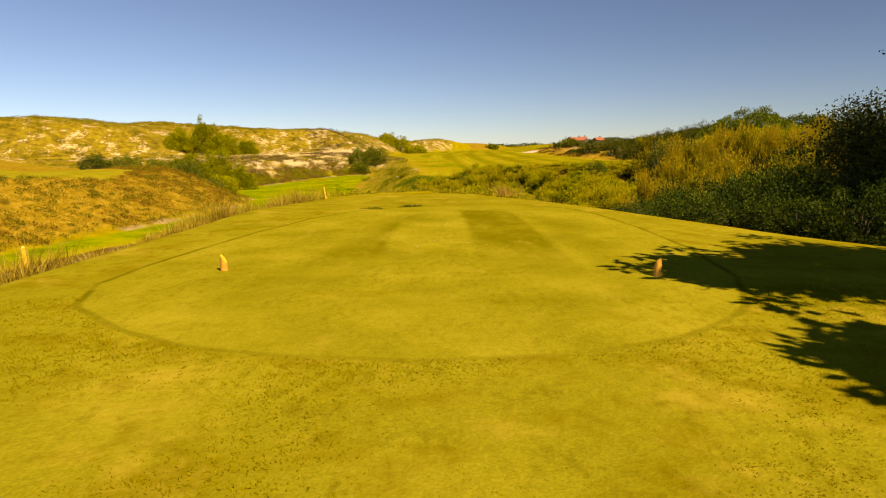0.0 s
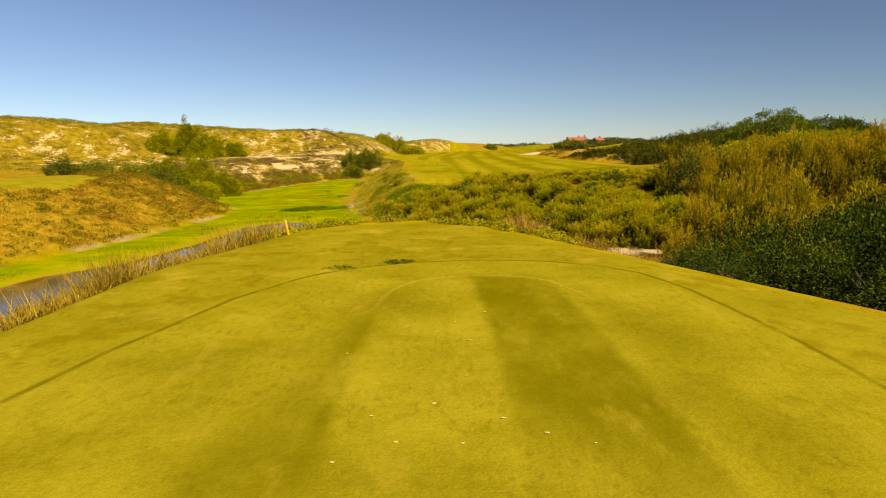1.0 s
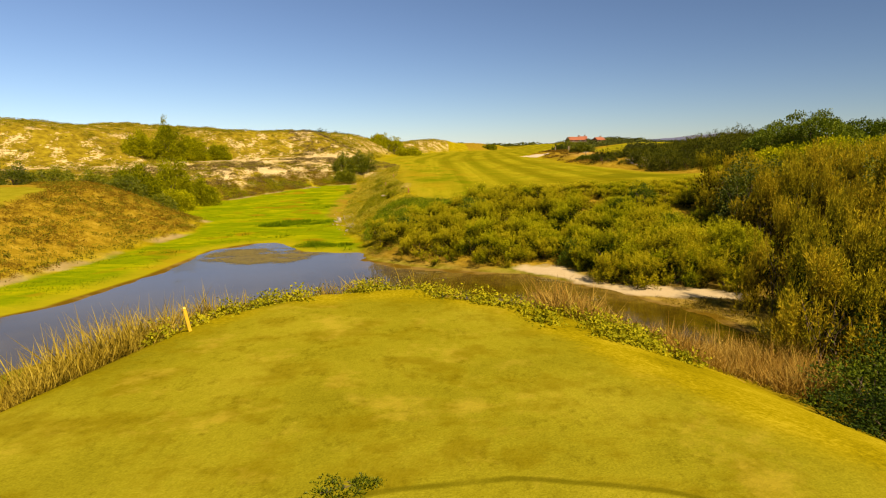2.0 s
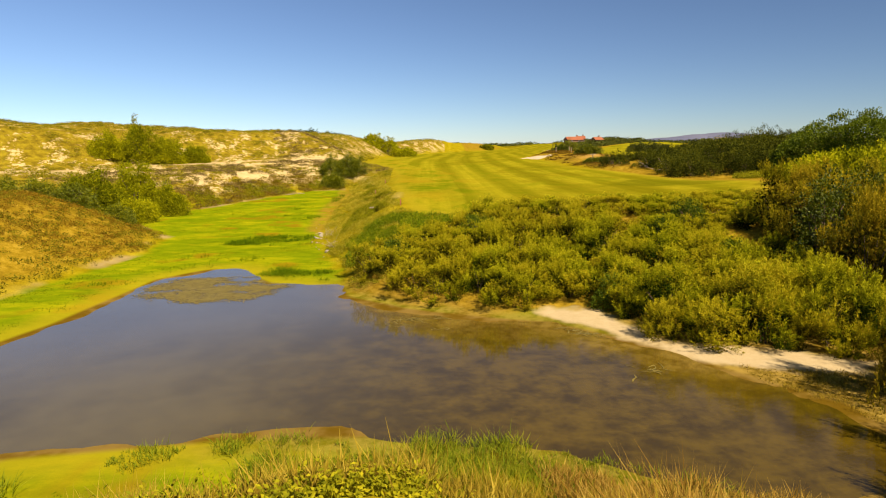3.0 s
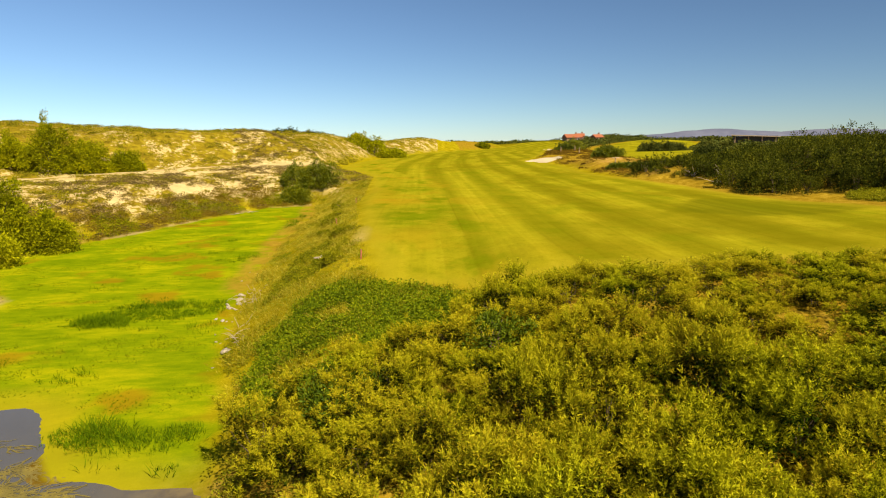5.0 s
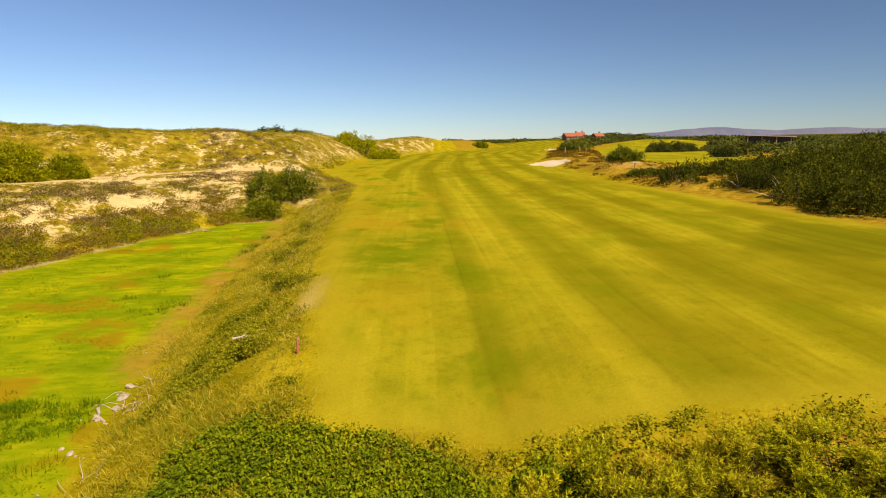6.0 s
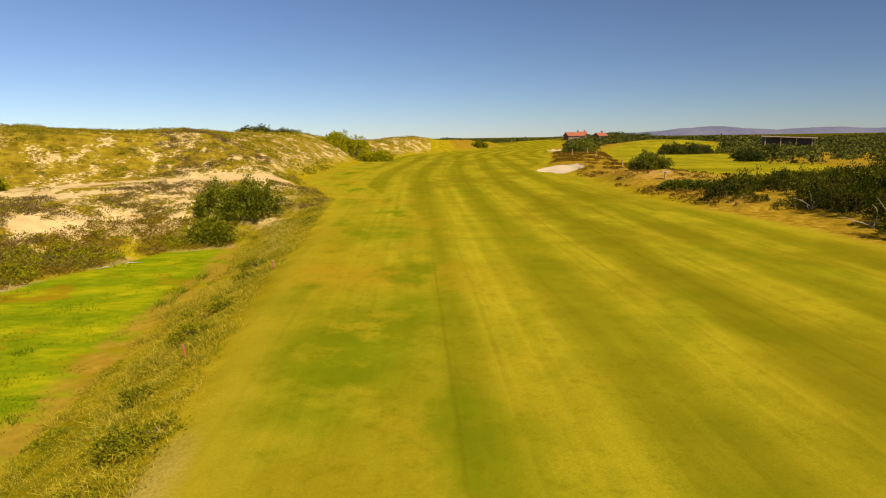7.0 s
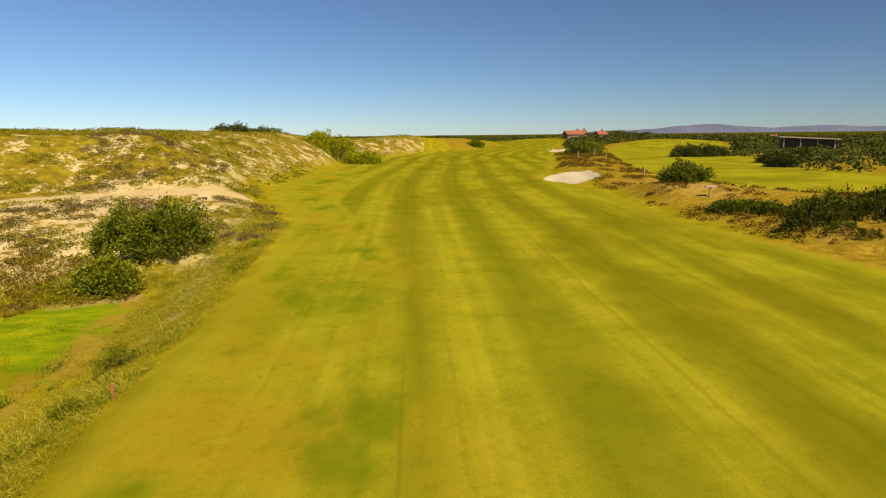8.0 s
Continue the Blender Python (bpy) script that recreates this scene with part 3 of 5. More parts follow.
M_UMBRELLA = foliage("umbrella_leaf", (0.030, 0.055, 0.002), (0.090, 0.125, 0.003), (0.20, 0.22, 0.005), 0.6, 0.2, 0.1)
M_GLOSS = foliage("glossy_leaf", (0.005, 0.012, 0.001), (0.026, 0.048, 0.002), (0.120, 0.150, 0.006), 0.55, 0.2, 0.06)
# darker copy of the broad leaf: the trees' shade is put into the colour
M_TREE_SHADED = foliage("shaded_tree_leaf", (0.010, 0.018, 0.002), (0.036, 0.050, 0.003), (0.12, 0.13, 0.006), 0.55, 0.2, 0.12)
M_MOUND = foliage("mound_leaf", (0.014, 0.020, 0.002), (0.050, 0.058, 0.004), (0.15, 0.145, 0.009), 0.75, 0.2, 0.03)
M_WEED = foliage("weed_leaf", (0.075, 0.088, 0.004), (0.21, 0.205, 0.006), (0.40, 0.34, 0.012), 0.8, 0.3, 0.05)
M_SCRUB = foliage("dune_scrub_leaf", (0.075, 0.070, 0.006), (0.190, 0.168, 0.010), (0.33, 0.275, 0.016), 0.85, 0.35, 0.0)
M_HEATHER = foliage("dry_scrub_leaf", (0.070, 0.050, 0.016), (0.165, 0.118, 0.032), (0.28, 0.205, 0.055), 0.85, 0.3, 0.0)
M_DRY = foliage("dry_grass", (0.10, 0.062, 0.005), (0.25, 0.172, 0.010), (0.43, 0.32, 0.04), 0.85, 0.3, 0.1)
M_MARSH = foliage("marsh_grass", (0.045, 0.082, 0.003), (0.130, 0.170, 0.006), (0.27, 0.255, 0.010), 0.75, 0.3, 0.08)
M_FAR = foliage("far_leaf", (0.024, 0.034, 0.006), (0.060, 0.070, 0.010), (0.12, 0.115, 0.015), 0.85, 0.15, 0.05)
M_BARK = plain("bark", (0.055, 0.034, 0.014), (0.12, 0.078, 0.036), 0.9, 6.0, 0.6, 0.02)
M_DEAD = plain("bleached_wood", (0.24, 0.18, 0.11), (0.44, 0.35, 0.24), 0.85, 9.0, 0.5, 0.01)
M_YELLOW = plain("yellow_paint", (0.52, 0.29, 0.010), (0.64, 0.38, 0.016), 0.55, 14.0, 0.2, 0.003)
M_WHITE = plain("white_paint", (0.62, 0.60, 0.54), (0.80, 0.78, 0.72), 0.6, 10.0, 0.2, 0.003)
M_WOOD = plain("weathered_wood", (0.20, 0.13, 0.06), (0.34, 0.24, 0.12), 0.8, 12.0, 0.4, 0.006)
M_ORANGE = plain("stained_tee_wood", (0.40, 0.175, 0.008), (0.54, 0.28, 0.014), 0.6, 16.0, 0.3, 0.004)
M_STONE = plain("pale_stone", (0.19, 0.15, 0.09), (0.36, 0.30, 0.20), 0.85, 5.0, 0.6, 0.03)
M_TILE = plain("terracotta", (0.21, 0.055, 0.016), (0.28, 0.085, 0.026), 0.8, 1.2, 0.3, 0.05)
M_RENDER = plain("lime_render", (0.16, 0.09, 0.05), (0.22, 0.13, 0.075), 0.85, 0.8, 0.2, 0.03)
M_DARK = plain("dark_roofing", (0.012, 0.012, 0.014), (0.030, 0.029, 0.030), 0.7, 0.7, 0.3, 0.03)
M_GLASS = plain("dark_glass", (0.02, 0.025, 0.03), (0.035, 0.04, 0.045), 0.1, 2.0, 0.0, 0.01)
# the blue veil of distant air is mixed into the hill colour itself
M_HILL = plain("hazed_hill", (0.060, 0.068, 0.105), (0.095, 0.100, 0.135), 0.95, 0.004, 0.0, 1.0)
M_DIVOT = plain("divot_sand", (0.30, 0.24, 0.03), (0.42, 0.34, 0.08), 0.9, 30.0, 0.4, 0.004)


def make_water_material():
    g = Graph("pond_water")
    murk = g.math("ADD", g.math("MULTIPLY", g.noise(0.16, 3.0, 0.6), 0.6), g.math("MULTIPLY", g.noise(0.9, 4.0, 0.65), 0.4))
    col = g.mix(g.span(murk, 0.36, 0.66), (0.080, 0.063, 0.026), (0.125, 0.100, 0.040))
    col = g.mix(g.attr("warm"), col, g.mix(g.span(g.math("ADD", g.math("MULTIPLY", murk, 0.5), g.math("MULTIPLY", g.noise(1.3, 5.0, 0.7), 0.5)), 0.40, 0.62), (0.050, 0.031, 0.002), (0.115, 0.073, 0.004)))
    # far left: turbid grey base, with missing sky reflection put into the colour
    col = g.mix(g.attr("deep"), col, g.mix(murk, (0.085, 0.080, 0.072), (0.125, 0.118, 0.105)))
    flats = g.math("ADD", g.attr("shore"), g.math("MULTIPLY", g.math("SUBTRACT", g.noise(0.55, 5.0, 0.65), 0.5), 5.0))
    col = g.mix(g.math("MULTIPLY", g.attr("silt"), g.span(flats, -3.2, 0.4, 0.0, 0.85)), col, g.mix(g.span(g.noise(1.6, 5.0, 0.7), 0.36, 0.64), (0.135, 0.080, 0.010), (0.29, 0.19, 0.035)))
    ripple = g.math("ADD", g.math("MULTIPLY", g.noise(9.0, 2.0, 0.5, (0.7, 2.6, 1.0)), g.span(g.noise(0.13, 2.0), 0.42, 0.6, 0.35, 1.8)), g.math("MULTIPLY", g.noise(2.2, 2.0), 1.2))
    g.bump(ripple, 0.07, 0.02)
    g.set(Base_Color=col, Roughness=0.04, Specular_IOR_Level=0.5, IOR=1.42, Transmission_Weight=0.3)
    return g.mat


M_WATER = make_water_material()
M_ALGAE = plain("algae", (0.085, 0.066, 0.008), (0.18, 0.135, 0.016), 0.7, 3.0, 0.4, 0.02)


# ---- ground ----
def spaced(lo, hi, step, far_lo, far_hi):
    """Even steps between lo and hi, then wider and wider to the far ends."""
    mid = list(np.arange(lo, hi + 1e-6, step))
    for sign, start, end, add in ((1, hi, far_hi, mid.append), (-1, lo, far_lo, lambda v: mid.insert(0, v))):
        v, s = start, step
        while sign * (end - v) > 0:
            s *= 1.085
            v += sign * s
            add(v)
    return np.array(mid)


def lane_of(x, y):
    """Sideways place on the fairway, following its bend."""
    return x - 6.0 * ease(140, 240, y) - 45.0 * ease(225, 420, y)


def make_ground():
    xs, ys = spaced(-42, 46, 0.36, -4700, 4700), spaced(-6, 132, 0.36, -1500, 4900)
    gx, gy = np.meshgrid(xs, ys)
    x, y = gx.ravel(), gy.ravel()
    z = height(x, y)
    w, h = len(xs), len(ys)
    i = (np.arange(h - 1)[:, None] * w + np.arange(w - 1)).ravel()
    me = mesh_of("ground", np.stack((x, y, z), 1), np.stack((i, i + 1, i + w + 1, i + w), 1), M_GROUND, True)
    d_basin, d_fair = signed(BASIN, x, y), signed(FAIRWAY, x, y)
    d_two = signed(FAIRWAY_TWO, x, y)
    d_left = np.minimum(d_basin, d_fair)
    left = np.where((x < 8) & (y > 40), 1.0, 0.0)
    near_left = np.where(x < -14, 1.0, 0.0) * (1 - ease(74, 90, y))
    thick = ease(-1.5, 2.5, x) * ease(46, 49, y) * (1 - ease(60, 64, y)) * ease(0.2, 1.5, d_basin) + ease(12, 16, x) * ease(28, 40, y) * (1 - ease(110, 120, y))
    thick = thick + ease(5.5, 8, x) * ease(10, 15, y) * (1 - ease(34, 40, y))
    thick = thick + ease(1.4, 0.2, signed(THICKET, x, y))
    middle = ease(0.0, 3.0, d_fair) * np.where((x > 18) & (y > 105) & (y < 400), 1.0, 0.0) * ease(0, 3, d_two) * (1 - ease(70, 110, x - 0.25 * (y - 150)) * 0.5)
    layers = {
        "d_basin": d_basin, "d_pond": signed(POND, x, y), "d_beach": signed(BEACH, x, y), "d_tee": signed(TEE, x, y), "d_core": signed(TEE_CORE, x, y),
        "d_fair": d_fair, "d_two": d_two, "d_path": along(PATH_LINE, x, y) - 0.7 * ease(-24, -17, x) * ease(-9.5, -13, x) + 2.0 * ease(1.0, -1.0, d_fair), "d_bare": signed([(-2.9, 72.6), (-2.0, 72.8), (-1.4, 76.6), (-2.5, 76.9)], x, y), "d_bunker": np.minimum(signed(BUNKER, x, y), signed(BUNKER_FAR, x, y)),
        "d_foot": np.where((x < -12), np.abs(d_basin - 0.3), 9.0), "lane": lane_of(x, y),
        "d_apron": signed(APRON, x, y),
        "d_table": np.where(x < -14, signed([(-29, 55), (-30.5, 64), (-36, 69), (-75, 70), (-80, 45), (-38, 46), (-31, 50)], x, y), 9.0),
        "far": np.maximum(ease(330, 480, np.hypot(x, y - 60)), ease(90, 130, x - 0.1 * y) * ease(60, 120, y)),
        "bare": np.clip(left * ease(10, -3, -signed(UPLAND, x, y)) * ease(92, 102, y), 0, 1) + 0.35 * ease(140, 160, y) + hump(x, y, -23, 119, 9, 10, 0.2) + hump(x, y, -26, 142, 16, 7, 0.35),
        "muddy": ease(-7, -3, x), "flats": ease(6, 9, x) * ease(35.5, 38, y) * (1 - ease(46, 48, y)) * ease(1.5, 0, d_basin),
        "d_rust": np.where(x > -13, np.abs(d_basin + 0.5) + 4.0 * ease(76, 70, y), 9.0),
        "seam": x - 3.1 + 8.0 * ease(104, 150, y),
        "lush": np.clip(hump(x, y, 0.2, 81.5, 2.3, 5.5, 1.2) + hump(x, y, 2.2, 86, 1.0, 2.5, 0.6) + hump(x, y, -0.5, 104, 3.0, 5.0, 0.7) + hump(x, y, 3.0, 71.5, 2.0, 3.0, 0.35), 0, 1),
        "worn": np.clip(hump(x, y, -0.4, 91.5, 3.4, 2.6, 1.0) + hump(x, y, 1.5, 74.0, 3.5, 2.2, 0.4) + hump(x, y, -2.4, 98, 1.2, 12, 0.7) + hump(x, y, 8, 67.5, 6, 2.5, 0.3), 0, 1),
        "d_semi": signed([(18.2, 80.2), (19.4, 84.6), (22, 87.6), (25, 87.8), (29.5, 84), (29, 77), (24.5, 74.8), (20.4, 76.6)], x, y),
        "dunes": np.clip(left * ease(1.5, 5.0, d_left) * ease(74, 90, y), 0, 1),
        "sand": hump(x, y, 35, 145, 5.5, 6.5, 1.0) + hump(x, y, 29.5, 134.5, 3.4, 3.2, 1.0) + hump(x, y, 29, 115, 1.6, 4.0, 0.5) + hump(x, y, 45, 134, 9, 2.5, 0.7),
        "heath": np.clip(np.maximum(np.maximum(thick, middle), 0.92 * near_left * ease(0, 2, d_basin)), 0, 1),
    }
    for key, values in layers.items():
        me.attributes.new(key, "FLOAT", "POINT").data.foreach_set("value", values.astype(np.float32))
    ob = new("ground", me)
    return tagged(ob, "golf course ground of mown turf, marsh meadow and sandy dunes", "ground", kind="structure")


make_ground()


def make_water():
    """The pond: one flat sheet that the shore cuts off."""
    xs, ys = np.linspace(-26, 16, 60), np.linspace(24, 62, 56)
    gx, gy = np.meshgrid(xs, ys)
    x, y = gx.ravel(), gy.ravel()
    i = (np.arange(55)[:, None] * 60 + np.arange(59)).ravel()
    f = np.stack((i, i + 1, i + 61, i + 60), 1)
    f = f[(signed(POND, x, y)[f] < 0.8).any(1)]
    me = mesh_of("water", np.stack((x, y, np.full(x.shape, WATER_Z)), 1), f, M_WATER, True)
    me.attributes.new("shore", "FLOAT", "POINT").data.foreach_set("value", signed(POND, x, y).astype(np.float32))
    me.attributes.new("silt", "FLOAT", "POINT").data.foreach_set("value", (ease(-5.5, 0, x + 0.25 * (y - 45)) * ease(38.5, 42, y)).astype(np.float32))
    # mask of the paler far-left water, not its depth
    me.attributes.new("deep", "FLOAT", "POINT").data.foreach_set("value", (0.85 * ease(42, 53, y - 0.5 * x - 2) * ease(2, -4, x)).astype(np.float32))
    me.attributes.new("warm", "FLOAT", "POINT").data.foreach_set("value", ease(-9, 3, x).astype(np.float32))
    return tagged(new("water", me), "shallow brown pond water reflecting the blue sky", "water", kind="structure")


make_water()


def make_hills():
    """Low ridge on the horizon, the blue of distance put into its colour."""
    n = 140
    u = np.linspace(0, 1, n)
    x = 1080 + u * 3300
    top = 22 + 34 * np.exp(-((u - 0.28) / 0.10) ** 2) + 20 * np.exp(-((u - 0.52) / 0.09) ** 2) + 14 * np.exp(-((u - 0.75) / 0.12) ** 2) + 9 * rolling(x, x * 0, 190.0, 4)
    top = top * ease(0, 0.06, u)
    rows = []
    for k, (dy, f) in enumerate(((0, 0.0), (60, 0.55), (140, 0.9), (220, 1.0), (420, 0.0))):
        rows.append(np.stack((x, 4000 + dy + 12 * rolling(x, x * 0 + k * 31, 120.0), top * f - 4 * (f == 0)), 1))
    v = np.concatenate(rows)
    i = (np.arange(4)[:, None] * n + np.arange(n - 1)).ravel()
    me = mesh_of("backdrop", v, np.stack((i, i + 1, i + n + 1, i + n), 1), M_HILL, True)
    return tagged(new("backdrop", me), "low hills along the horizon, blue of distance put into their colour", "hills", kind="structure")


make_hills()


# ---- plants ----
def dome_points(n, rng, rx, ry, h, low=0.05, skin=0.55):
    """Points in the outer part of a dome, with an uneven surface."""
    v = unit(rng.normal(size=(n, 3)))
    v[:, 2] = np.abs(v[:, 2]) * (1 - low) + low
    lump = 1 + 0.16 * np.sin(3.1 * np.arctan2(v[:, 1], v[:, 0]) + rng.random() * 6) + 0.12 * np.sin(7.3 * v[:, 0] + 5.1 * v[:, 1] + rng.random() * 6)
    r = (skin + (1 - skin) * rng.random(n) ** 0.6) * lump
    return v * r[:, None] * np.array((rx, ry, h)), v


def stems(rng, h, spread, count, r0):
    pieces = []
    for k in range(count):
        a, s = rng.random() * 6.283, spread * (0.4 + 0.6 * rng.random())
        p = [(0.15 * math.cos(a), 0.15 * math.sin(a), -0.25)]
        for q in (0.3, 0.6, 0.9):
            p.append((math.cos(a) * s * q ** 1.3 + rng.normal() * 0.06, math.sin(a) * s * q ** 1.3 + rng.normal() * 0.06, h * q * (0.75 + 0.2 * rng.random())))
        pieces.append(tube(p, [r0, r0 * 0.75, r0 * 0.5, r0 * 0.2], 5))
    return join(pieces)


def tamarisk_shape(rng, width, h, lobes, plumes, per, fine=1.0):
    """Rounded lobes of feathery upright plumes round a dense leafy inside, with gaps between the lobes. Returns verts,
    faces and how near the tip or top each vert lies, which carries painted shade.
    """
    k = h / 2.3
    c, out = dome_points(lobes, rng, width * 0.43, width * 0.43, h * 0.62, -0.12, 0.82)
    r = 0.36 * k * (0.7 + 0.6 * rng.random(lobes))
    m = lobes * plumes
    lobe, o = np.repeat(c, plumes, 0), np.repeat(out, plumes, 0)
    v = unit(unit(rng.normal(size=(m, 3))) + o * 0.75 + np.array((0, 0, 0.35)))
    p = lobe + v * (np.repeat(r, plumes) * (0.55 + 0.5 * rng.random(m)))[:, None]
    axis = unit(v * 0.75 + np.array((0, 0, 1.05)) + rng.normal(size=p.shape) * 0.2)
    size = (0.26 + 0.42 * rng.random(m)) * k
    u = rng.random((m, per)) ** 0.8
    base = p[:, None] + axis[:, None] * (u * size[:, None])[..., None]
    away = rng.normal(size=base.shape)
    base = base + away * 0.055 * (1.05 - 0.8 * u)[..., None] * k
    way = axis[:, None] * 1.1 + away * 0.7
    face = np.broadcast_to(v[:, None] * 1.2 + np.array((0, 0, 0.4)), base.shape)
    n = m * per
    v1, f1 = sprigs(base.reshape(-1, 3), way.reshape(-1, 3), (0.09 + 0.11 * rng.random(n)) * fine * k, (0.022 + 0.024 * rng.random(n)) * fine ** 0.6 * k, rng, face.reshape(-1, 3))
    # upward-facing plumes are toned lighter too, as if lit from above
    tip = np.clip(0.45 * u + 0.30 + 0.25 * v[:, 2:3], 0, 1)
    # dense growth inside each lobe and in the heart of the shrub, toned dark for shade
    q = 60
    off = unit(rng.normal(size=(lobes, q, 3))) * (0.75 * rng.random((lobes, q, 1)) ** 0.4)
    b2 = (c[:, None] + off * r[:, None, None]).reshape(-1, 3)
    heart = unit(rng.normal(size=(520, 3))) * rng.random((520, 1)) ** 0.4 * np.array((width * 0.34, width * 0.34, h * 0.30)) + np.array((0, 0, h * 0.32))
    b2 = np.concatenate((b2, heart))
    v2, f2 = sprigs(b2, rng.normal(size=b2.shape), 0.13 * k, 0.06 * k, rng)
    verts, faces = join([(v1, f1), (v2, f2)])
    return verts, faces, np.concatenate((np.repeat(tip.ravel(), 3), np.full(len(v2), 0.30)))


def leafy_shape(rng, rx, ry, h, clumps, per, leaf, clump_size, low=0.05, skin=0.6):
    """Round clumps of broad leaves over a dome."""
    p, out = dome_points(clumps, rng, rx, ry, h, low, skin)
    r = clump_size * (0.6 + 0.7 * rng.random(clumps))
    off = unit(rng.normal(size=(clumps, per, 3))) * (rng.random((clumps, per, 1)) ** 0.5)
    base = p[:, None] + off * r[:, None, None]
    way = off + 0.55 * out[:, None] + rng.normal(size=off.shape) * 0.5 + np.array((0, 0, 0.25))
    n = clumps * per
    return leaves(base.reshape(-1, 3), way.reshape(-1, 3), leaf * (0.7 + 0.6 * rng.random(n)), leaf * 0.55 * (0.7 + 0.6 * rng.random(n)), rng, 0.08, (off * 0.7 + out[:, None] * 0.8 + np.array((0, 0, 0.3))).reshape(-1, 3))


def shrub(name, crown, material, stem, label, category="shrub", group=""):
    """A shrub of woody stems and a crown; kept away from view until it is copied."""
    ob = thing(name)
    child("trunk", mesh_of("trunk", *stem, M_BARK, True), ob)
    me = mesh_of("crown", crown[0], crown[1], material)
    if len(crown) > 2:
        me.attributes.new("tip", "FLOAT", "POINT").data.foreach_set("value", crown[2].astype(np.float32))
    child("crown", me, ob)
    return tagged(ob, label, category, group)


class Planter:
    """Plants copies of a few shapes; the first use of each shape is the shape itself."""

    def __init__(self, shapes):
        self.shapes, self.used = shapes, [False] * len(shapes)

    def plant(self, rng, x, y, size, tall=1.0, z=None, label="", which=None):
        i = int(rng.integers(len(self.shapes))) if which is None else which
        place = (x, y, (ground_at(x, y) if z is None else z) - 0.03)
        m = Matrix.LocRotScale(place, Euler((0, 0, rng.random() * 6.283)), (size, size, size * tall))
        if self.used[i]:
            ob = copy_thing(self.shapes[i], m)
            ob.matrix_basis = m
        else:
            ob, self.used[i] = self.shapes[i], True
            ob.matrix_basis = m
        return tagged(ob, label=label)

    def close(self):
        for ob, used in zip(self.shapes, self.used):
            if not used:
                for o in (*ob.children_recursive, ob):
                    bpy.data.objects.remove(o)


def scatter(outline, gap, rng, keep=None):
    """Jittered places inside an outline."""
    xs, ys = [p[0] for p in outline], [p[1] for p in outline]
    gx, gy = np.meshgrid(np.arange(min(xs), max(xs), gap), np.arange(min(ys), max(ys), gap * 0.87))
    gx = gx + (np.arange(gx.shape[0]) % 2)[:, None] * gap / 2
    x = gx.ravel() + rng.uniform(-0.42, 0.42, gx.size) * gap
    y = gy.ravel() + rng.uniform(-0.42, 0.42, gx.size) * gap
    ok = signed(outline, x, y) < 0
    if keep is not None:
        ok &= keep(x, y)
    return x[ok], y[ok]


TAM_LABEL = "feathery yellow-green tamarisk shrub on the pond bank"
TAM_GROUP = "tamarisk thicket"
rng = np.random.default_rng(21)
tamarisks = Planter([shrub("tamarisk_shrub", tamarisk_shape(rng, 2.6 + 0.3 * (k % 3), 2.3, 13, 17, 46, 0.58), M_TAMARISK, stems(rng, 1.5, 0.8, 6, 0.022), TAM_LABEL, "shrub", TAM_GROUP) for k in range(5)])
tx, ty = scatter(THICKET, 1.5, rng, lambda x, y: (signed(BEACH, x, y) > 0.55) & (signed(TALL_STAND, x, y) > 0.3))
for x, y in zip(tx, ty):
    z = ground_at(x, y)
    top = -1.7 + 2.0 * float(np.interp(y, (49, 61), (0, 1))) + 0.9 * float(ease(10, 15, np.array(x))) * float(ease(56, 50, np.array(y))) - 0.9 * float(ease(3.0, -2.5, np.array(x))) - 0.35 * float(ease(9, 13, np.array(x))) * float(ease(56, 59, np.array(y)))
    tall_by = min(2.8, max(0.85, top - z + 0.35 * rng.normal() * (1 - 0.85 * float(ease(55, 59, np.array(y))))))
    wide = 0.62 + 0.22 * tall_by + 0.22 * rng.random() - 0.1
    tamarisks.plant(rng, x, y, wide * 0.92, tall_by / (2.3 * wide * 0.92), label=TAM_LABEL)
# big shrubs overhanging the strip of sand
for x, y, size, tall_by in ((9.5, 44.4, 0.8, 1.0), (10.6, 44.2, 0.9, 1.0), (3.4, 49.3, 0.62, 0.9), (4.6, 49.6, 0.8, 1.0)):
    tamarisks.plant(rng, x, y, size, tall_by, label=TAM_LABEL)
tamarisks.close()
TALL_LABEL = "tall golden-green tamarisk shrub on the sandy rise"
tall = Planter([shrub("tamarisk_shrub", tamarisk_shape(rng, 2.8, 2.3, 12, 17, 46, 0.5), M_TAMARISK_TALL, stems(rng, 1.6, 0.8, 7, 0.03), TALL_LABEL, "shrub", TAM_GROUP) for k in range(3)])
tx, ty = scatter(TALL_STAND, 2.15, rng)
for x, y in zip(tx, ty):
    tall_by = 2.0 + 1.0 * float(ease(17, 22, np.array(x))) + 0.45 * rng.normal() - ground_at(x, y)
    size = 1.15 + 0.35 * rng.random()
    tall.plant(rng, x, y, size, tall_by / (2.3 * size), label=TALL_LABEL)
tx, ty = scatter([(14.5, 26), (19.5, 20), (25, 26), (26, 37), (17, 37), (15, 31)], 2.3, rng)
for x, y in zip(tx, ty):
    tall.plant(rng, x, y, 1.3 + 0.4 * rng.random(), 1.1 + 0.3 * rng.random(), label="tall golden-green tamarisk shrub behind the tee shrubs")
tx, ty = scatter([(8.8, 26.8), (9.6, 30), (12.8, 31.8), (13.5, 34), (13.5, 38.5), (14.8, 39.4), (18, 38), (17, 33), (14.5, 27), (11, 25.5)], 2.0, rng)
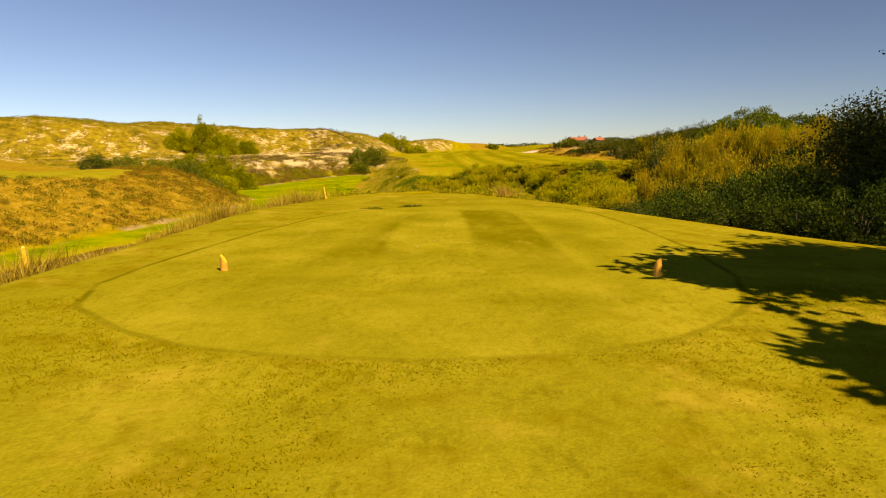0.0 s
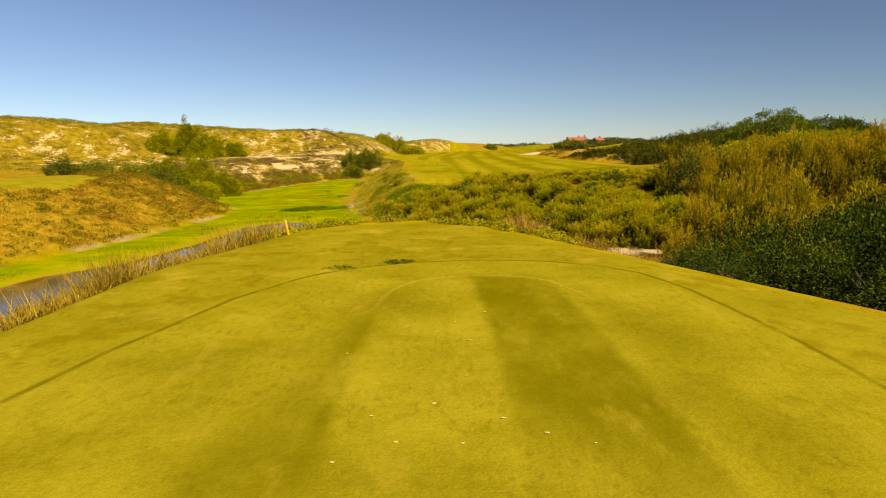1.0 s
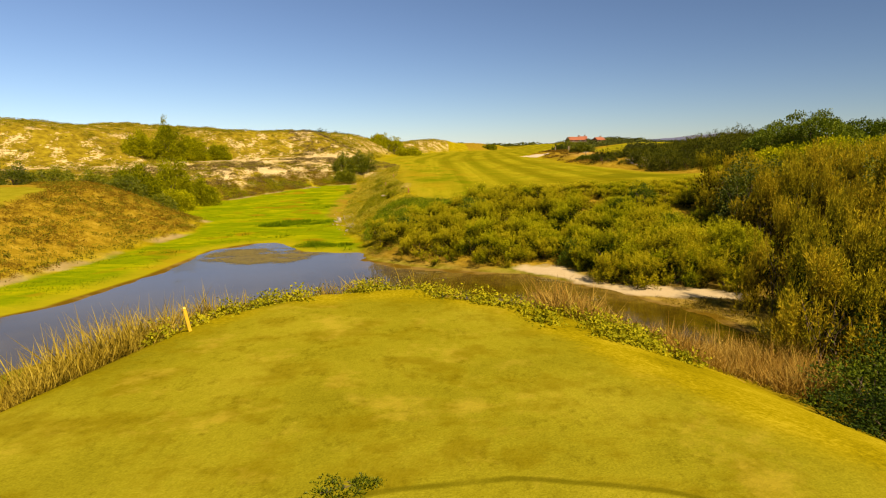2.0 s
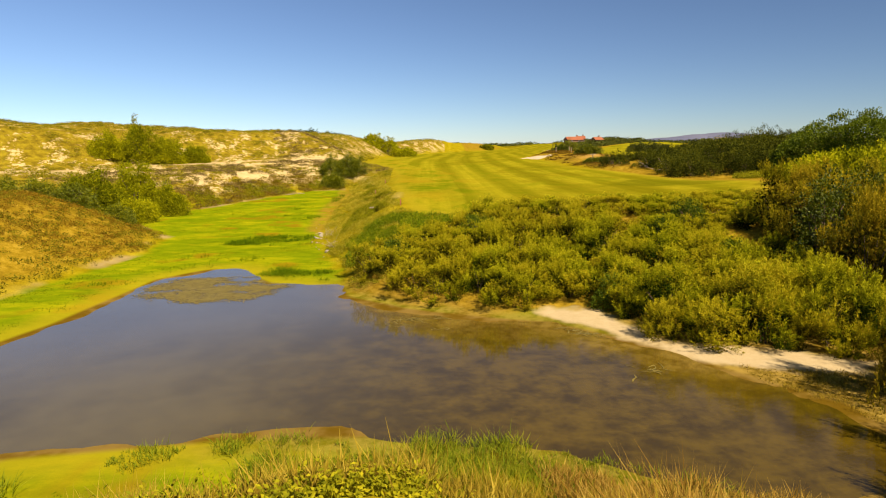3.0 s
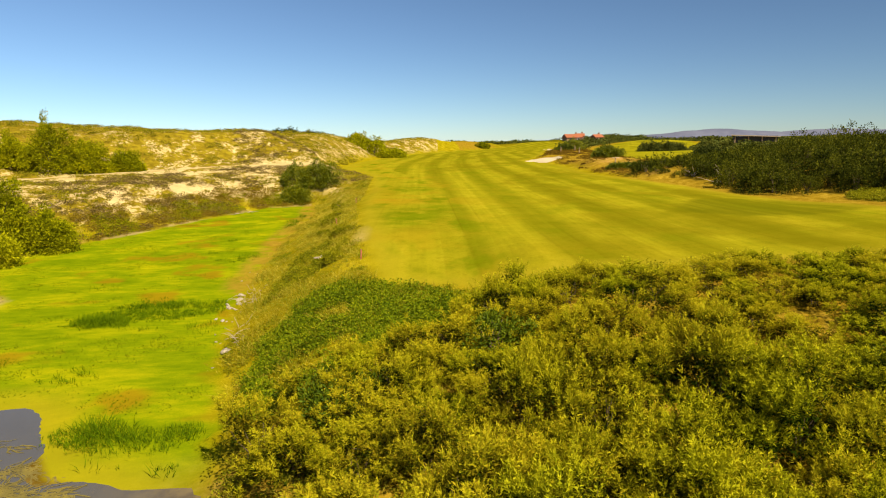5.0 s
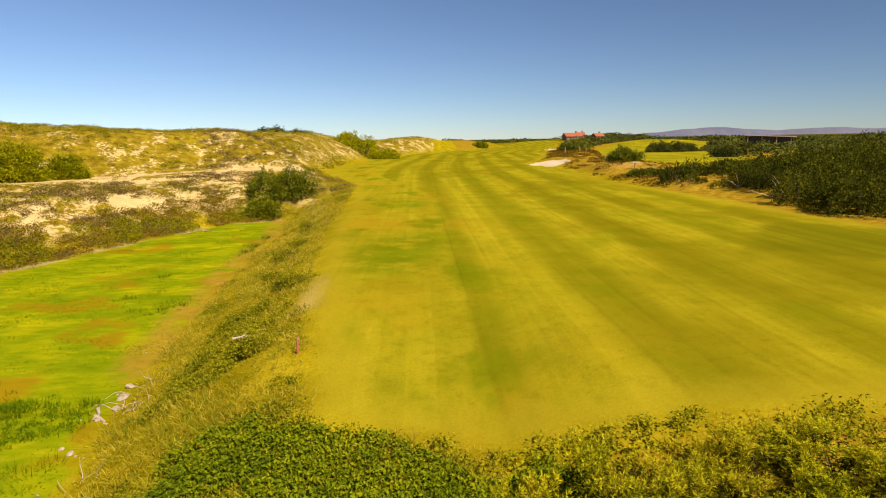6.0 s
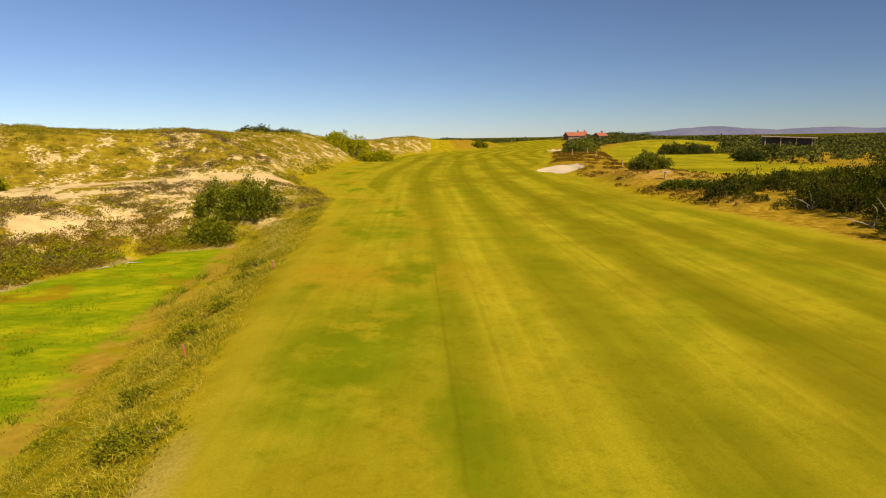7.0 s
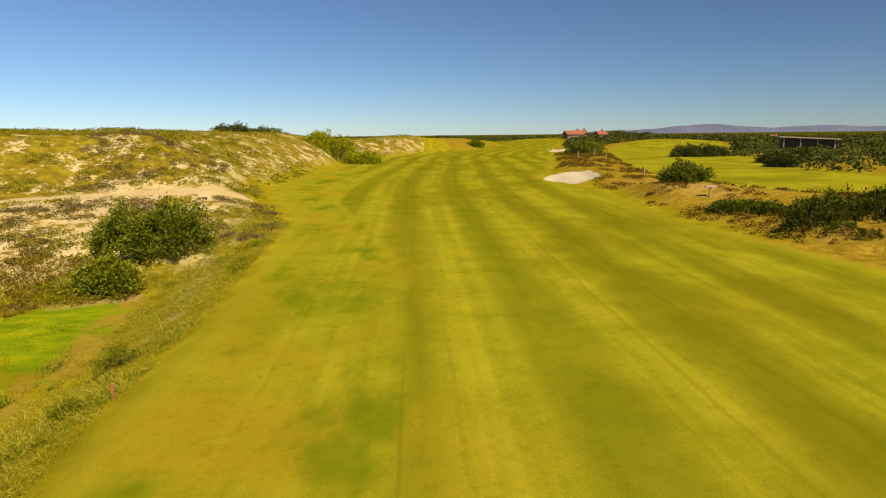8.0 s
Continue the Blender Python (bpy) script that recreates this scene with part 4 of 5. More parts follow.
for x, y in zip(tx, ty):
    size = 0.9 + 0.25 * rng.random()
    tall.plant(rng, x, y, size, (0.5 + 1.1 * float(ease(11, 17, np.array(x))) + 0.4 * rng.normal() - ground_at(x, y)) / (2.3 * size), label="olive tamarisk shrub between the tee and the sand")
tall.close()


def many(name, kinds, rng, spots, label, category="shrub", group=""):
    """Plants (x, y, size, tall) spots from a few shapes; every plant is a thing."""
    p = Planter(kinds)
    for k, (x, y, size, tall) in enumerate(spots):
        p.plant(rng, x, y, size, tall, label=label, which=k % len(kinds))
    p.close()


def broad_kinds(rng, n, name, material, label, group, rx=1.0, h=1.0, clumps=110, per=34, leaf=0.085, clump=0.20, low=0.0, skin=0.6):
    """Shrub shapes about 2 rx wide and h high."""
    return [shrub(name, leafy_shape(rng, rx, rx * (0.85 + 0.3 * rng.random()), h * 0.86, clumps, per, leaf, clump, low, skin), material, stems(rng, h * 0.8, rx * 0.6, 6, 0.03), label, "shrub", group) for _ in range(n)]


# glossy dark shrubs beside the tee
rng = np.random.default_rng(5)
label = "dense dark-green glossy broad-leaved shrub beside the tee"
TEE_SHRUBS = [(5.8, 20.4), (7.0, 18.0), (8.4, 15.8), (10.2, 12.8), (14, 12.5), (17, 15), (17, 23), (13, 25.5), (11, 25.5), (8.5, 25.2), (6.4, 23.2)]
x_, y_ = scatter(TEE_SHRUBS, 1.5, rng)


def tee_shrub_size(x, y):
    """Low where the bank falls to the pond, higher behind."""
    tall_by = min(2.8, max(0.6, float(np.interp(x, (6, 7.5, 9.5, 12, 15), (-0.45, -0.05, 0.65, 1.1, 1.6))) - 0.16 * max(0.0, y - 20.5) + 0.22 * rng.random() - ground_at(x, y)))
    size = 0.72 + 0.2 * tall_by + 0.15 * rng.random()
    return size, tall_by / (1.6 * size)



many("broadleaf_shrub", broad_kinds(rng, 4, "broadleaf_shrub", M_GLOSS, label, "shrubs beside the tee", 1.1, 1.7, 110, 48, 0.066, 0.22), rng,
     [(x, y, *tee_shrub_size(x, y)) for x, y in zip(x_, y_)], label)

# larger sallow-like shrubs on the landward rise, dark mound by the fairway
label = "dark olive coastal shrub on the mound beside the fairway"
x_, y_ = scatter([(30.6, 86), (29.4, 93), (30.0, 105), (33, 111), (46, 113), (54, 96), (50, 82), (36, 82.5)], 2.2, rng)
many("coastal_shrub", broad_kinds(rng, 4, "coastal_shrub", M_MOUND, label, "shrubs on the fairway mound", 1.6, 2.2, 80, 26, 0.15, 0.34), rng,
     [(x, y, 0.75 + 0.5 * rng.random(), 0.75 + 0.5 * rng.random()) for x, y in zip(x_, y_)], label)
label = "olive-green coastal shrub on the sandy rise"
x_, y_ = scatter([(25, 44), (34, 44), (48, 60), (50, 78), (36, 78), (27, 68), (32, 60), (30, 48)], 2.9, rng)
many("olive_shrub", broad_kinds(rng, 3, "olive_shrub", M_MEDIUM, label, "shrubs on the sandy rise", 1.9, 2.3, 85, 24, 0.21, 0.36), rng,
     [(x, y, 0.85 + 0.35 * rng.random(), 0.8 + 0.3 * rng.random()) for x, y in zip(x_, y_)], label)
label = "low dark-green shrub in the brown heath beside the fairway"
x_, y_ = scatter([(28.0, 114.5), (28.6, 118.5), (33, 122), (38, 125), (54, 127), (56, 104), (36, 104.5), (31.5, 106), (29.2, 110)], 2.0, rng, lambda x, y: rolling(x, y, 5.0, 2) > -0.35)
many("heath_shrub", broad_kinds(rng, 3, "heath_shrub", M_MOUND, label, "heath shrubs", 1.5, 1.2, 70, 26, 0.14, 0.3), rng,
     [(x, y, 0.5 + 0.8 * rng.random(), 0.7 + 0.6 * rng.random()) for x, y in zip(x_, y_)], label)


def single(name, material, label, spots, leaf=0.2, clump=0.5, clumps=240, per=34, low=-0.05, skin=0.55, category="shrub", group=""):
    """Larger shrubs, each with a shape of its own: x, y, half width, height."""
    for x, y, r, h in spots:
        local = np.random.default_rng(int(abs(x) * 31 + abs(y) * 17))
        ob = shrub(name, leafy_shape(local, r, r * 0.85, h * 0.88, clumps, per, leaf, clump, low, skin), material, stems(local, h * 0.8, r * 0.6, 9, 0.05 + 0.012 * h), label, category, group)
        ob.matrix_basis = Matrix.Translation((x, y, ground_at(x, y) - 0.05))


rng_b = np.random.default_rng(61)
bx, by = scatter(THICKET, 6.0, rng_b, lambda x, y: (x < 24) & (y > 47) & (y < 60))
single("thicket_bush", M_UMBRELLA, "dark-green rounded bush among the tamarisks", [(float(x), float(y), 0.9 + 0.4 * rng_b.random(), 1.0 + 0.5 * rng_b.random()) for x, y in zip(bx, by)], 0.10, 0.28, 120, 34, 0.0, 0.55, "shrub", "bushes in the thicket")
bx, by = scatter(TALL_STAND, 5.2, rng_b)
single("thicket_bush", M_BROAD, "tall dark-green bush among the tall tamarisks", [(float(x), float(y), 1.5 + 0.5 * rng_b.random(), 2.1 + 0.9 * rng_b.random() - ground_at(x, y)) for x, y in zip(bx, by)], 0.13, 0.36, 190, 34, 0.0, 0.6, "shrub", "bushes in the thicket")
single("umbrella_shrub", M_UMBRELLA, "broad dome-shaped green shrub above the thicket", [(41.5, 80.5, 6.4, (5.7 - ground_at(41.5, 80.5)) / 0.95), (51.5, 84, 5.0, 4.4)], 0.20, 0.45, 1000, 36, 0.0, 0.88)
single("dune_bush", M_MEDIUM, "tall bushy green shrub on the dune slope", [(-43.2, 116.2, 2.8, 6.3), (-40.2, 118.4, 2.6, 4.2), (-37.0, 121.5, 2.3, 2.5), (-46.8, 114.2, 2.5, 3.6)], 0.21, 0.50, 360, 44)
single("marsh_bush", M_MEDIUM, "large olive-green shrub at the edge of the marsh", [(-31.2, 88, 2.6, 4.9), (-28.2, 88.5, 2.3, 3.1), (-33.8, 84.5, 2.8, 3.6), (-29.2, 83.5, 2.2, 2.4)], 0.18, 0.46, 420, 44)
single("hedge_bush", M_BROAD, "dark-green shrub behind the raised tee table", [(-42, 76.5, 2.0, 2.2), (-38.5, 77, 2.2, 1.9), (-35, 77.5, 2.2, 1.7), (-31.6, 77, 2.2, 1.8), (-29.6, 73.5, 1.9, 2.0), (-28.6, 78.5, 1.8, 1.8)], 0.15, 0.35, 160, 34)
single("fairway_bush", M_BROAD, "dark-green rounded bush at the head of the marsh", [(-11.8, 118, 2.5, 3.3), (-14.4, 117.4, 2.2, 2.8), (-14.0, 113.8, 1.5, 2.0)], 0.19, 0.42, 260, 36)
single("far_bush", M_MEDIUM, "green bush on the far edge of the fairway", [(-12, 215, 4.6, 5.3), (-6.5, 213, 3.8, 2.6), (32.5, 357, 3.9, 3.6), (-17, 219, 4.0, 3.4)], 0.42, 0.7, 170, 26)
single("heath_bush", M_BROAD, "rounded dark-green bush on the sandy heath", [(30.6, 138.3, 2.4, 2.0), (53.0, 249, 4.4, 4.4), (48.0, 243, 3.4, 2.4), (27.9, 123.6, 1.6, 0.55), (29.6, 122.6, 1.4, 0.6)], 0.24, 0.42, 200, 34)
single("ridge_bush", M_FAR, "dark-green bush behind the dune ridge", [(-41, 236, 5.5, 2.9), (-34, 240, 4.5, 2.2)], 0.55, 1.0, 160, 24)
single("second_fairway_bush", M_FAR, "dark-green shrub between the two fairways", [(70.5, 226, 3.6, 3.0), (75.5, 227, 3.4, 2.6), (80, 229, 3.2, 2.2), (72, 192, 2.6, 1.7), (76, 190, 2.6, 2.0), (66.5, 180, 2.4, 1.5)], 0.34, 0.7, 180, 30)


# trees beside the tee, casting shade on the turf
def tree(x, y, h, r, clear, label, seed, bunches=190, leaf=0.11, arm=None):
    """Tapered trunk, forking limbs and an uneven crown of small leaves."""
    local = np.random.default_rng(seed)
    ob = thing("tree", (x, y, ground_at(x, y) - 0.05))
    pieces = [tube([(0, 0, -0.2), (0.06, 0.04, h * 0.25), (-0.05, 0.10, h * 0.5), (0.08, 0.0, h * 0.75)], [0.16, 0.13, 0.10, 0.05], 8)]
    tips = []
    for k in range(9):
        a = k * 2.4 + local.random()
        z0 = h * (0.3 + 0.045 * k)
        tip = np.array((math.cos(a) * r * (0.5 + 0.4 * local.random()), math.sin(a) * r * (0.5 + 0.4 * local.random()), clear + (h - clear) * (0.15 + 0.75 * local.random())))
        pieces.append(tube([(0, 0.05, z0), tip * np.array((0.5, 0.5, 0)) + np.array((0, 0, z0 * 0.5 + tip[2] * 0.5)), tip], [0.06, 0.04, 0.015], 5))
        tips.append(tip)
    if arm:
        pieces.append(tube([(0, 0.05, h * 0.5), np.array(arm) * (0.5, 0.5, 0.92), arm], [0.07, 0.045, 0.012], 5))
        tips += [np.array(arm), np.array(arm) * (0.8, 0.8, 1.0)]
    child("trunk", mesh_of("trunk", *join(pieces), M_BARK, True), ob)
    tips = np.array(tips)
    n = bunches
    c = tips[local.integers(len(tips), size=n)] + local.normal(size=(n, 3)) * np.array((r * 0.28, r * 0.28, (h - clear) * 0.14))
    off = unit(local.normal(size=(n, 44, 3))) * local.random((n, 44, 1)) ** 0.5
    base = c[:, None] + off * 0.40
    way = off + local.normal(size=off.shape) * 0.6
    child("crown", mesh_of("crown", *leaves(base.reshape(-1, 3), way.reshape(-1, 3), leaf * (1 + 0.6 * local.random(n * 44)), leaf * 0.75, local, 0.08), M_TREE_SHADED), ob)
    return tagged(ob, label, "tree", "trees beside the tee")


TREE_LABEL = "small leafy tree beside the tee, its green darkened for shade"
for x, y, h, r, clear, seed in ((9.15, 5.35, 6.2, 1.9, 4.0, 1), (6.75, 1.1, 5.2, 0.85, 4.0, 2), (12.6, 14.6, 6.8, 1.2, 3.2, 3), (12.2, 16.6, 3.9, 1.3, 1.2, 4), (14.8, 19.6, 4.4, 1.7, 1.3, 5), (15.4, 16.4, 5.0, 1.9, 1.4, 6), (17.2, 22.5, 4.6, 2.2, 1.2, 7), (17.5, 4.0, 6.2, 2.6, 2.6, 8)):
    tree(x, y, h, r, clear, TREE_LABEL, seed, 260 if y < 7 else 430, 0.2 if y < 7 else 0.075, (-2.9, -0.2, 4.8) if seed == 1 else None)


# ---- growing stuff: grasses, weeds, low scrub ----
def tufts(name, x, y, rng, per, tall, wide, spread, upright, material, label, category, lift=0.0):
    """One sheet of many small tufts of blades."""
    n = len(x)
    z = height(x, y) + lift
    c = np.stack((x, y, z), 1)
    size = ((0.6 + 0.8 * rng.random(n)) * np.clip(0.85 + 1.1 * rolling(x + 5, y, 1.5, 2), 0.3, 1.7))[:, None]
    off = rng.normal(size=(n, per, 3)) * np.array((spread, spread, 0.0)) * size[:, :, None]
    base = c[:, None] + off
    way = rng.normal(size=off.shape) * np.array((1, 1, 0.25)) * (1 - upright) + off * 0.8 + np.array((0, 0, upright))
    m = n * per
    length = (tall * size * (0.55 + 0.6 * rng.random((n, per)))).ravel()
    v, f = leaves(base.reshape(-1, 3), way.reshape(-1, 3), length, wide * (0.6 + 0.8 * rng.random(m)), rng, 0.12, np.broadcast_to(np.array((0.15, -0.2, 0.8)), (m, 3)))
    return tagged(new(name, mesh_of(name, v, f, material)), label, category, kind="stuff")


def domes(name, x, y, rng, per, radius, tall, leaf, material, label, category):
    """One sheet of low cushions of leaves."""
    n = len(x)
    c = np.stack((x, y, height(x, y)), 1)
    size = (0.45 + 0.9 * rng.random(n) ** 1.5)[:, None, None]
    d = unit(rng.normal(size=(n, per, 3)))
    d[..., 2] = np.abs(d[..., 2])
    r = 0.55 + 0.45 * rng.random((n, per, 1))
    base = c[:, None] + d * r * np.array((radius, radius, tall)) * size
    way = np.cross(d, rng.normal(size=d.shape)) + d * 0.45
    m = n * per
    v, f = leaves(base.reshape(-1, 3), way.reshape(-1, 3), leaf * (0.6 + 0.8 * rng.random(m)), leaf * 0.6, rng, 0.1, (d + np.array((0.1, -0.15, 0.9))).reshape(-1, 3))
    return tagged(new(name, mesh_of(name, v, f, material)), label, category, kind="stuff")


def band(box, count, rng, keep):
    """Random places in a box that pass a test."""
    x, y = rng.uniform(box[0], box[1], count), rng.uniform(box[2], box[3], count)
    ok = keep(x, y)
    return x[ok], y[ok]


rng = np.random.default_rng(77)
clump = lambda x, y, s, t: rolling(x, y, s, 3) > t
# seams of tall grass round the tee
x_, y_ = band((-14, 8, 4, 37), 30000, rng, lambda x, y: (signed(BASIN, x, y) > 0.8) & (signed(BASIN, x, y) < 6.3) & (x < 4.5) & (signed(APRON, x, y) > 0.15) & clump(x, y, 2.0, -0.45))
tufts("tall_grass", x_, y_, rng, 11, 0.52, 0.015, 0.10, 0.75, M_DRY, "tall dry yellow grass fringing the raised tee", "grass")
x_, y_ = band((-14, 8, 4, 37), 5200, rng, lambda x, y: (signed(BASIN, x, y) > 0.5) & (signed(BASIN, x, y) < 5.4) & (x < 5) & clump(x + 9, y, 2.4, 0.0))
tufts("bank_weeds", x_, y_, rng, 16, 0.22, 0.035, 0.12, 0.5, M_WEED, "leafy green weeds on the bank below the tee", "weeds")
x_, y_ = band((2.4, 15, 19.5, 36), 13000, rng, lambda x, y: (signed(BASIN, x, y) > -0.5) & (signed(APRON, x, y) > 0.3) & (signed(BASIN, x, y) < 8.0) & (x > 2.6 + 0.45 * np.maximum(0, 24 - y)) & (x < 4.8 + 0.75 * np.maximum(0, y - 21)))
tufts("reddish_grass", x_, y_, rng, 12, 0.58, 0.014, 0.12, 0.7, foliage("reddish_grass", (0.12, 0.055, 0.008), (0.26, 0.14, 0.016), (0.42, 0.29, 0.05), 0.8, 0.3, 0.1), "dry reddish-brown grass on the bank beside the pond", "grass")
x_, y_ = band((9, 16, 36, 42), 2200, rng, lambda x, y: (signed(POND, x, y) > -0.2) & (signed(BEACH, x, y) > 0.1) & (x > 10.5))
tufts("waterside_grass", x_, y_, rng, 10, 0.22, 0.014, 0.14, 0.6, M_DRY, "yellow-brown grass where the sand meets the water", "grass")
x_, y_ = band((-5, 5, 24, 31), 1500, rng, lambda x, y: (signed(APRON, x, y) > 0.35) & (signed(APRON, x, y) < 2.6) & clump(x, y, 1.5, -0.2))
domes("tee_edge_weeds", x_, y_, rng, 46, 0.34, 0.34, 0.075, M_WEED, "leafy green weeds along the front edge of the tee", "weeds")
# unmown blades of the collar nearest the tee's back edge
x_, y_ = band((-6, 6.5, 2.4, 7.6), 26000, rng, lambda x, y: signed(TEE, x, y) > 0.03)
tufts("turf_grass", x_, y_, rng, 4, 0.026, 0.006, 0.02, 0.45, foliage("turf_blade", (0.13, 0.105, 0.0015), (0.25, 0.205, 0.003), (0.34, 0.275, 0.005), 0.9, 0.4, 0.0), "short yellow-green turf grass behind the tee", "grass", -0.004)
# shore and marsh
x_, y_ = band((-14, 14, 30, 40), 7000, rng, lambda x, y: (signed(BASIN, x, y) < 1.5) & (signed(POND, x, y) > 0.1) & (x < 7) & clump(x, y, 2.6, -0.25) & ((x > -4) | clump(x, y, 1.6, 0.25)))
tufts("shore_grass", x_, y_, rng, 14, 0.34, 0.016, 0.13, 0.7, M_MARSH, "bright green rushy grass along the near shore", "grass")
x_, y_ = band((-30, -4, 28, 114), 9000, rng, lambda x, y: (signed(BASIN, x, y) < -0.4) & (signed(POND, x, y) > 0.9) & clump(x * 0.6, y * 1.5, 2.2, -0.1))
tufts("marsh_grass", x_, y_, rng, 10, 0.13, 0.022, 0.22, 0.3, foliage("meadow_grass", (0.125, 0.165, 0.004), (0.195, 0.230, 0.005), (0.30, 0.285, 0.008), 0.85, 0.5, 0.0, each=0.2), "lush green meadow grass of the marsh", "grass")
rush_bed = lambda x, y: hump(x, y, -11.6, 71.5, 3.6, 2.2, 1.0) + hump(x, y, -14.4, 69.2, 2.2, 1.4, 0.8) + hump(x, y, -8.2, 57.6, 2.8, 1.7, 0.9) + hump(x, y, -11.0, 98, 1.2, 5, 0.8) + hump(x, y, -13.8, 62.5, 2.6, 1.2, 0.55) + hump(x, y, -14, 84, 4, 1.5, 0.6)
x_, y_ = band((-20, -5, 54, 108), 60000, rng, lambda x, y: (signed(BASIN, x, y) < -0.5) & (signed(POND, x, y) > 0.1) & (rush_bed(x, y) + 0.75 * rolling(x * 0.7, y * 1.4, 1.5, 3) > 0.45 + 0.7 * rng.random(len(x))))
tufts("rushes", x_, y_, rng, 9, 0.34, 0.018, 0.16, 0.65, foliage("rush_leaf", (0.050, 0.095, 0.003), (0.115, 0.175, 0.004), (0.22, 0.255, 0.006), 0.7, 0.4, 0.0, each=0.3), "dark green rushes in the marsh", "rushes")
# bank of the fairway
fringe = lambda x, y: (signed(FAIRWAY, x, y) > 0.3) & (signed(BASIN, x, y) > 0.4) & (x < 3)
x_, y_ = band((-13, 3, 53, 128), 34000, rng, lambda x, y: fringe(x, y) & clump(x, y, 3.0, -0.35))
tufts("bank_grass", x_, y_, rng, 9, 0.26, 0.014, 0.18, 0.5, foliage("pale_grass", (0.100, 0.082, 0.005), (0.265, 0.215, 0.011), (0.48, 0.39, 0.045), 0.9, 0.35, 0.0), "pale dry grass on the bank of the fairway", "grass")
x_, y_ = band((-13, 4, 53, 128), 11000, rng, lambda x, y: fringe(x, y) & (clump(x + 4, y, 2.8, 0.32) | (y < 66) & clump(x, y, 2.0, -0.5)))
domes("bank_weeds", x_, y_, rng, 44, 0.36, 0.22, 0.07, M_WEED, "low green creeping weeds on the fairway bank", "weeds")
x_, y_ = band((-13, 3, 60, 125), 17000, rng, lambda x, y: fringe(x, y) & clump(x - 7, y, 2.2, -0.05))
tufts("green_bank_grass", x_, y_, rng, 10, 0.17, 0.016, 0.16, 0.5, M_MARSH, "green grass between the dry grass of the bank", "grass")
x_, y_ = band((-7.5, 4.5, 56, 67.5), 7600, rng, lambda x, y: clump(x, y, 1.4, -0.2) & (signed([(-4.2, 57.2), (-1, 58.4), (3, 59.6), (4.4, 61.0), (3.4, 63.0), (-0.6, 64.4), (-2.6, 65.6), (-4.0, 65.6), (-4.9, 63.4), (-5.2, 60.6)], x, y) < 0.7 * rolling(x, y, 1.5, 2)))
domes("leafy_weeds", x_, y_, rng, 50, 0.34, 0.33, 0.085, foliage("leafy_weed", (0.050, 0.085, 0.003), (0.145, 0.190, 0.004), (0.33, 0.33, 0.008), 0.7, 0.35, 0.05), "bright green leafy weeds between the thicket and the fairway", "weeds")
x_, y_ = band((-8, -2, 68, 78), 1500, rng, lambda x, y: clump(x, y, 1.2, -0.1) & (signed([(-6.9, 69.3), (-4.6, 69.4), (-3.4, 71.2), (-3.2, 74), (-4.4, 76.4), (-6.4, 77)], x, y) < 0.5 * rolling(x, y, 1.5, 2)))
domes("bank_leafy_weeds", x_, y_, rng, 44, 0.32, 0.34, 0.08, M_WEED, "dark and light green leafy weeds below the fairway", "weeds")
brink = lambda x, y: (signed(FAIRWAY, x, y) > 0.1) & (signed(FAIRWAY, x, y) < 1.7) & (y < 66) & (x > -3.5)
x_, y_ = band((-3, 24, 58, 70), 3600, rng, lambda x, y: brink(x, y) & clump(x, y, 1.3, -0.15))
domes("brink_weeds", x_, y_, rng, 40, 0.32, 0.28, 0.075, M_WEED, "leafy olive weeds along the near edge of the fairway", "weeds")
x_, y_ = band((-3, 24, 58, 70), 5000, rng, lambda x, y: brink(x, y) & clump(x + 9, y, 1.6, -0.1))
tufts("brink_grass", x_, y_, rng, 10, 0.30, 0.013, 0.12, 0.7, M_DRY, "tall dry grass along the near edge of the fairway", "grass")
single("weed_clump", M_WEED, "dark green leafy weed clump on the fairway bank", [(-3.5, 77.2, 0.9, 0.5), (-4.3, 77.6, 0.6, 0.35), (-5.9, 86.7, 0.9, 0.55), (-6.6, 87.2, 0.6, 0.4), (-5.8, 90, 0.7, 0.45), (-5.5, 81.4, 0.6, 0.35), (-7, 100, 1.0, 0.6), (-3.4, 70.4, 0.7, 0.4), (-6.4, 95.5, 0.7, 0.4)], 0.075, 0.16, 90, 30, 0.0, 0.5, "weeds", "weed clumps on the bank")
single("turf_weed", M_BROAD, "small dark green weed in the mown turf of the tee", [(-0.82, 18.95, 0.30, 0.07), (-1.85, 18.4, 0.34, 0.05), (-0.55, 19.05, 0.18, 0.05)], 0.03, 0.06, 60, 26, 0.0, 0.4, "weeds", "weeds in the tee turf")
# slope of the tee table across the pond
slope = lambda x, y: (x < -14) & (signed(BASIN, x, y) > 0.4) & (signed(BASIN, x, y) < 13) & (y < 84)
off_table = lambda x, y: (signed([(-29, 55), (-30.5, 64), (-36, 69), (-75, 70), (-80, 45), (-38, 46), (-31, 50)], x, y) > 0.2)
x_, y_ = band((-46, -18, 16, 84), 5000, rng, lambda x, y: slope(x, y) & off_table(x, y) & clump(x, y, 4.0, -0.2))
domes("slope_scrub", x_, y_, rng, 34, 0.55, 0.32, 0.11, M_SCRUB, "low olive scrub on the sandy slope across the pond", "scrub")
x_, y_ = band((-46, -18, 16, 84), 8500, rng, lambda x, y: slope(x, y) & off_table(x, y) & clump(x + 20, y, 5.0, -0.25))
domes("slope_heather", x_, y_, rng, 30, 0.5, 0.26, 0.10, foliage("rust_leaf", (0.11, 0.062, 0.006), (0.215, 0.128, 0.010), (0.33, 0.215, 0.016), 0.85, 0.3, 0.0), "rust-brown low heather on the slope across the pond", "heather")
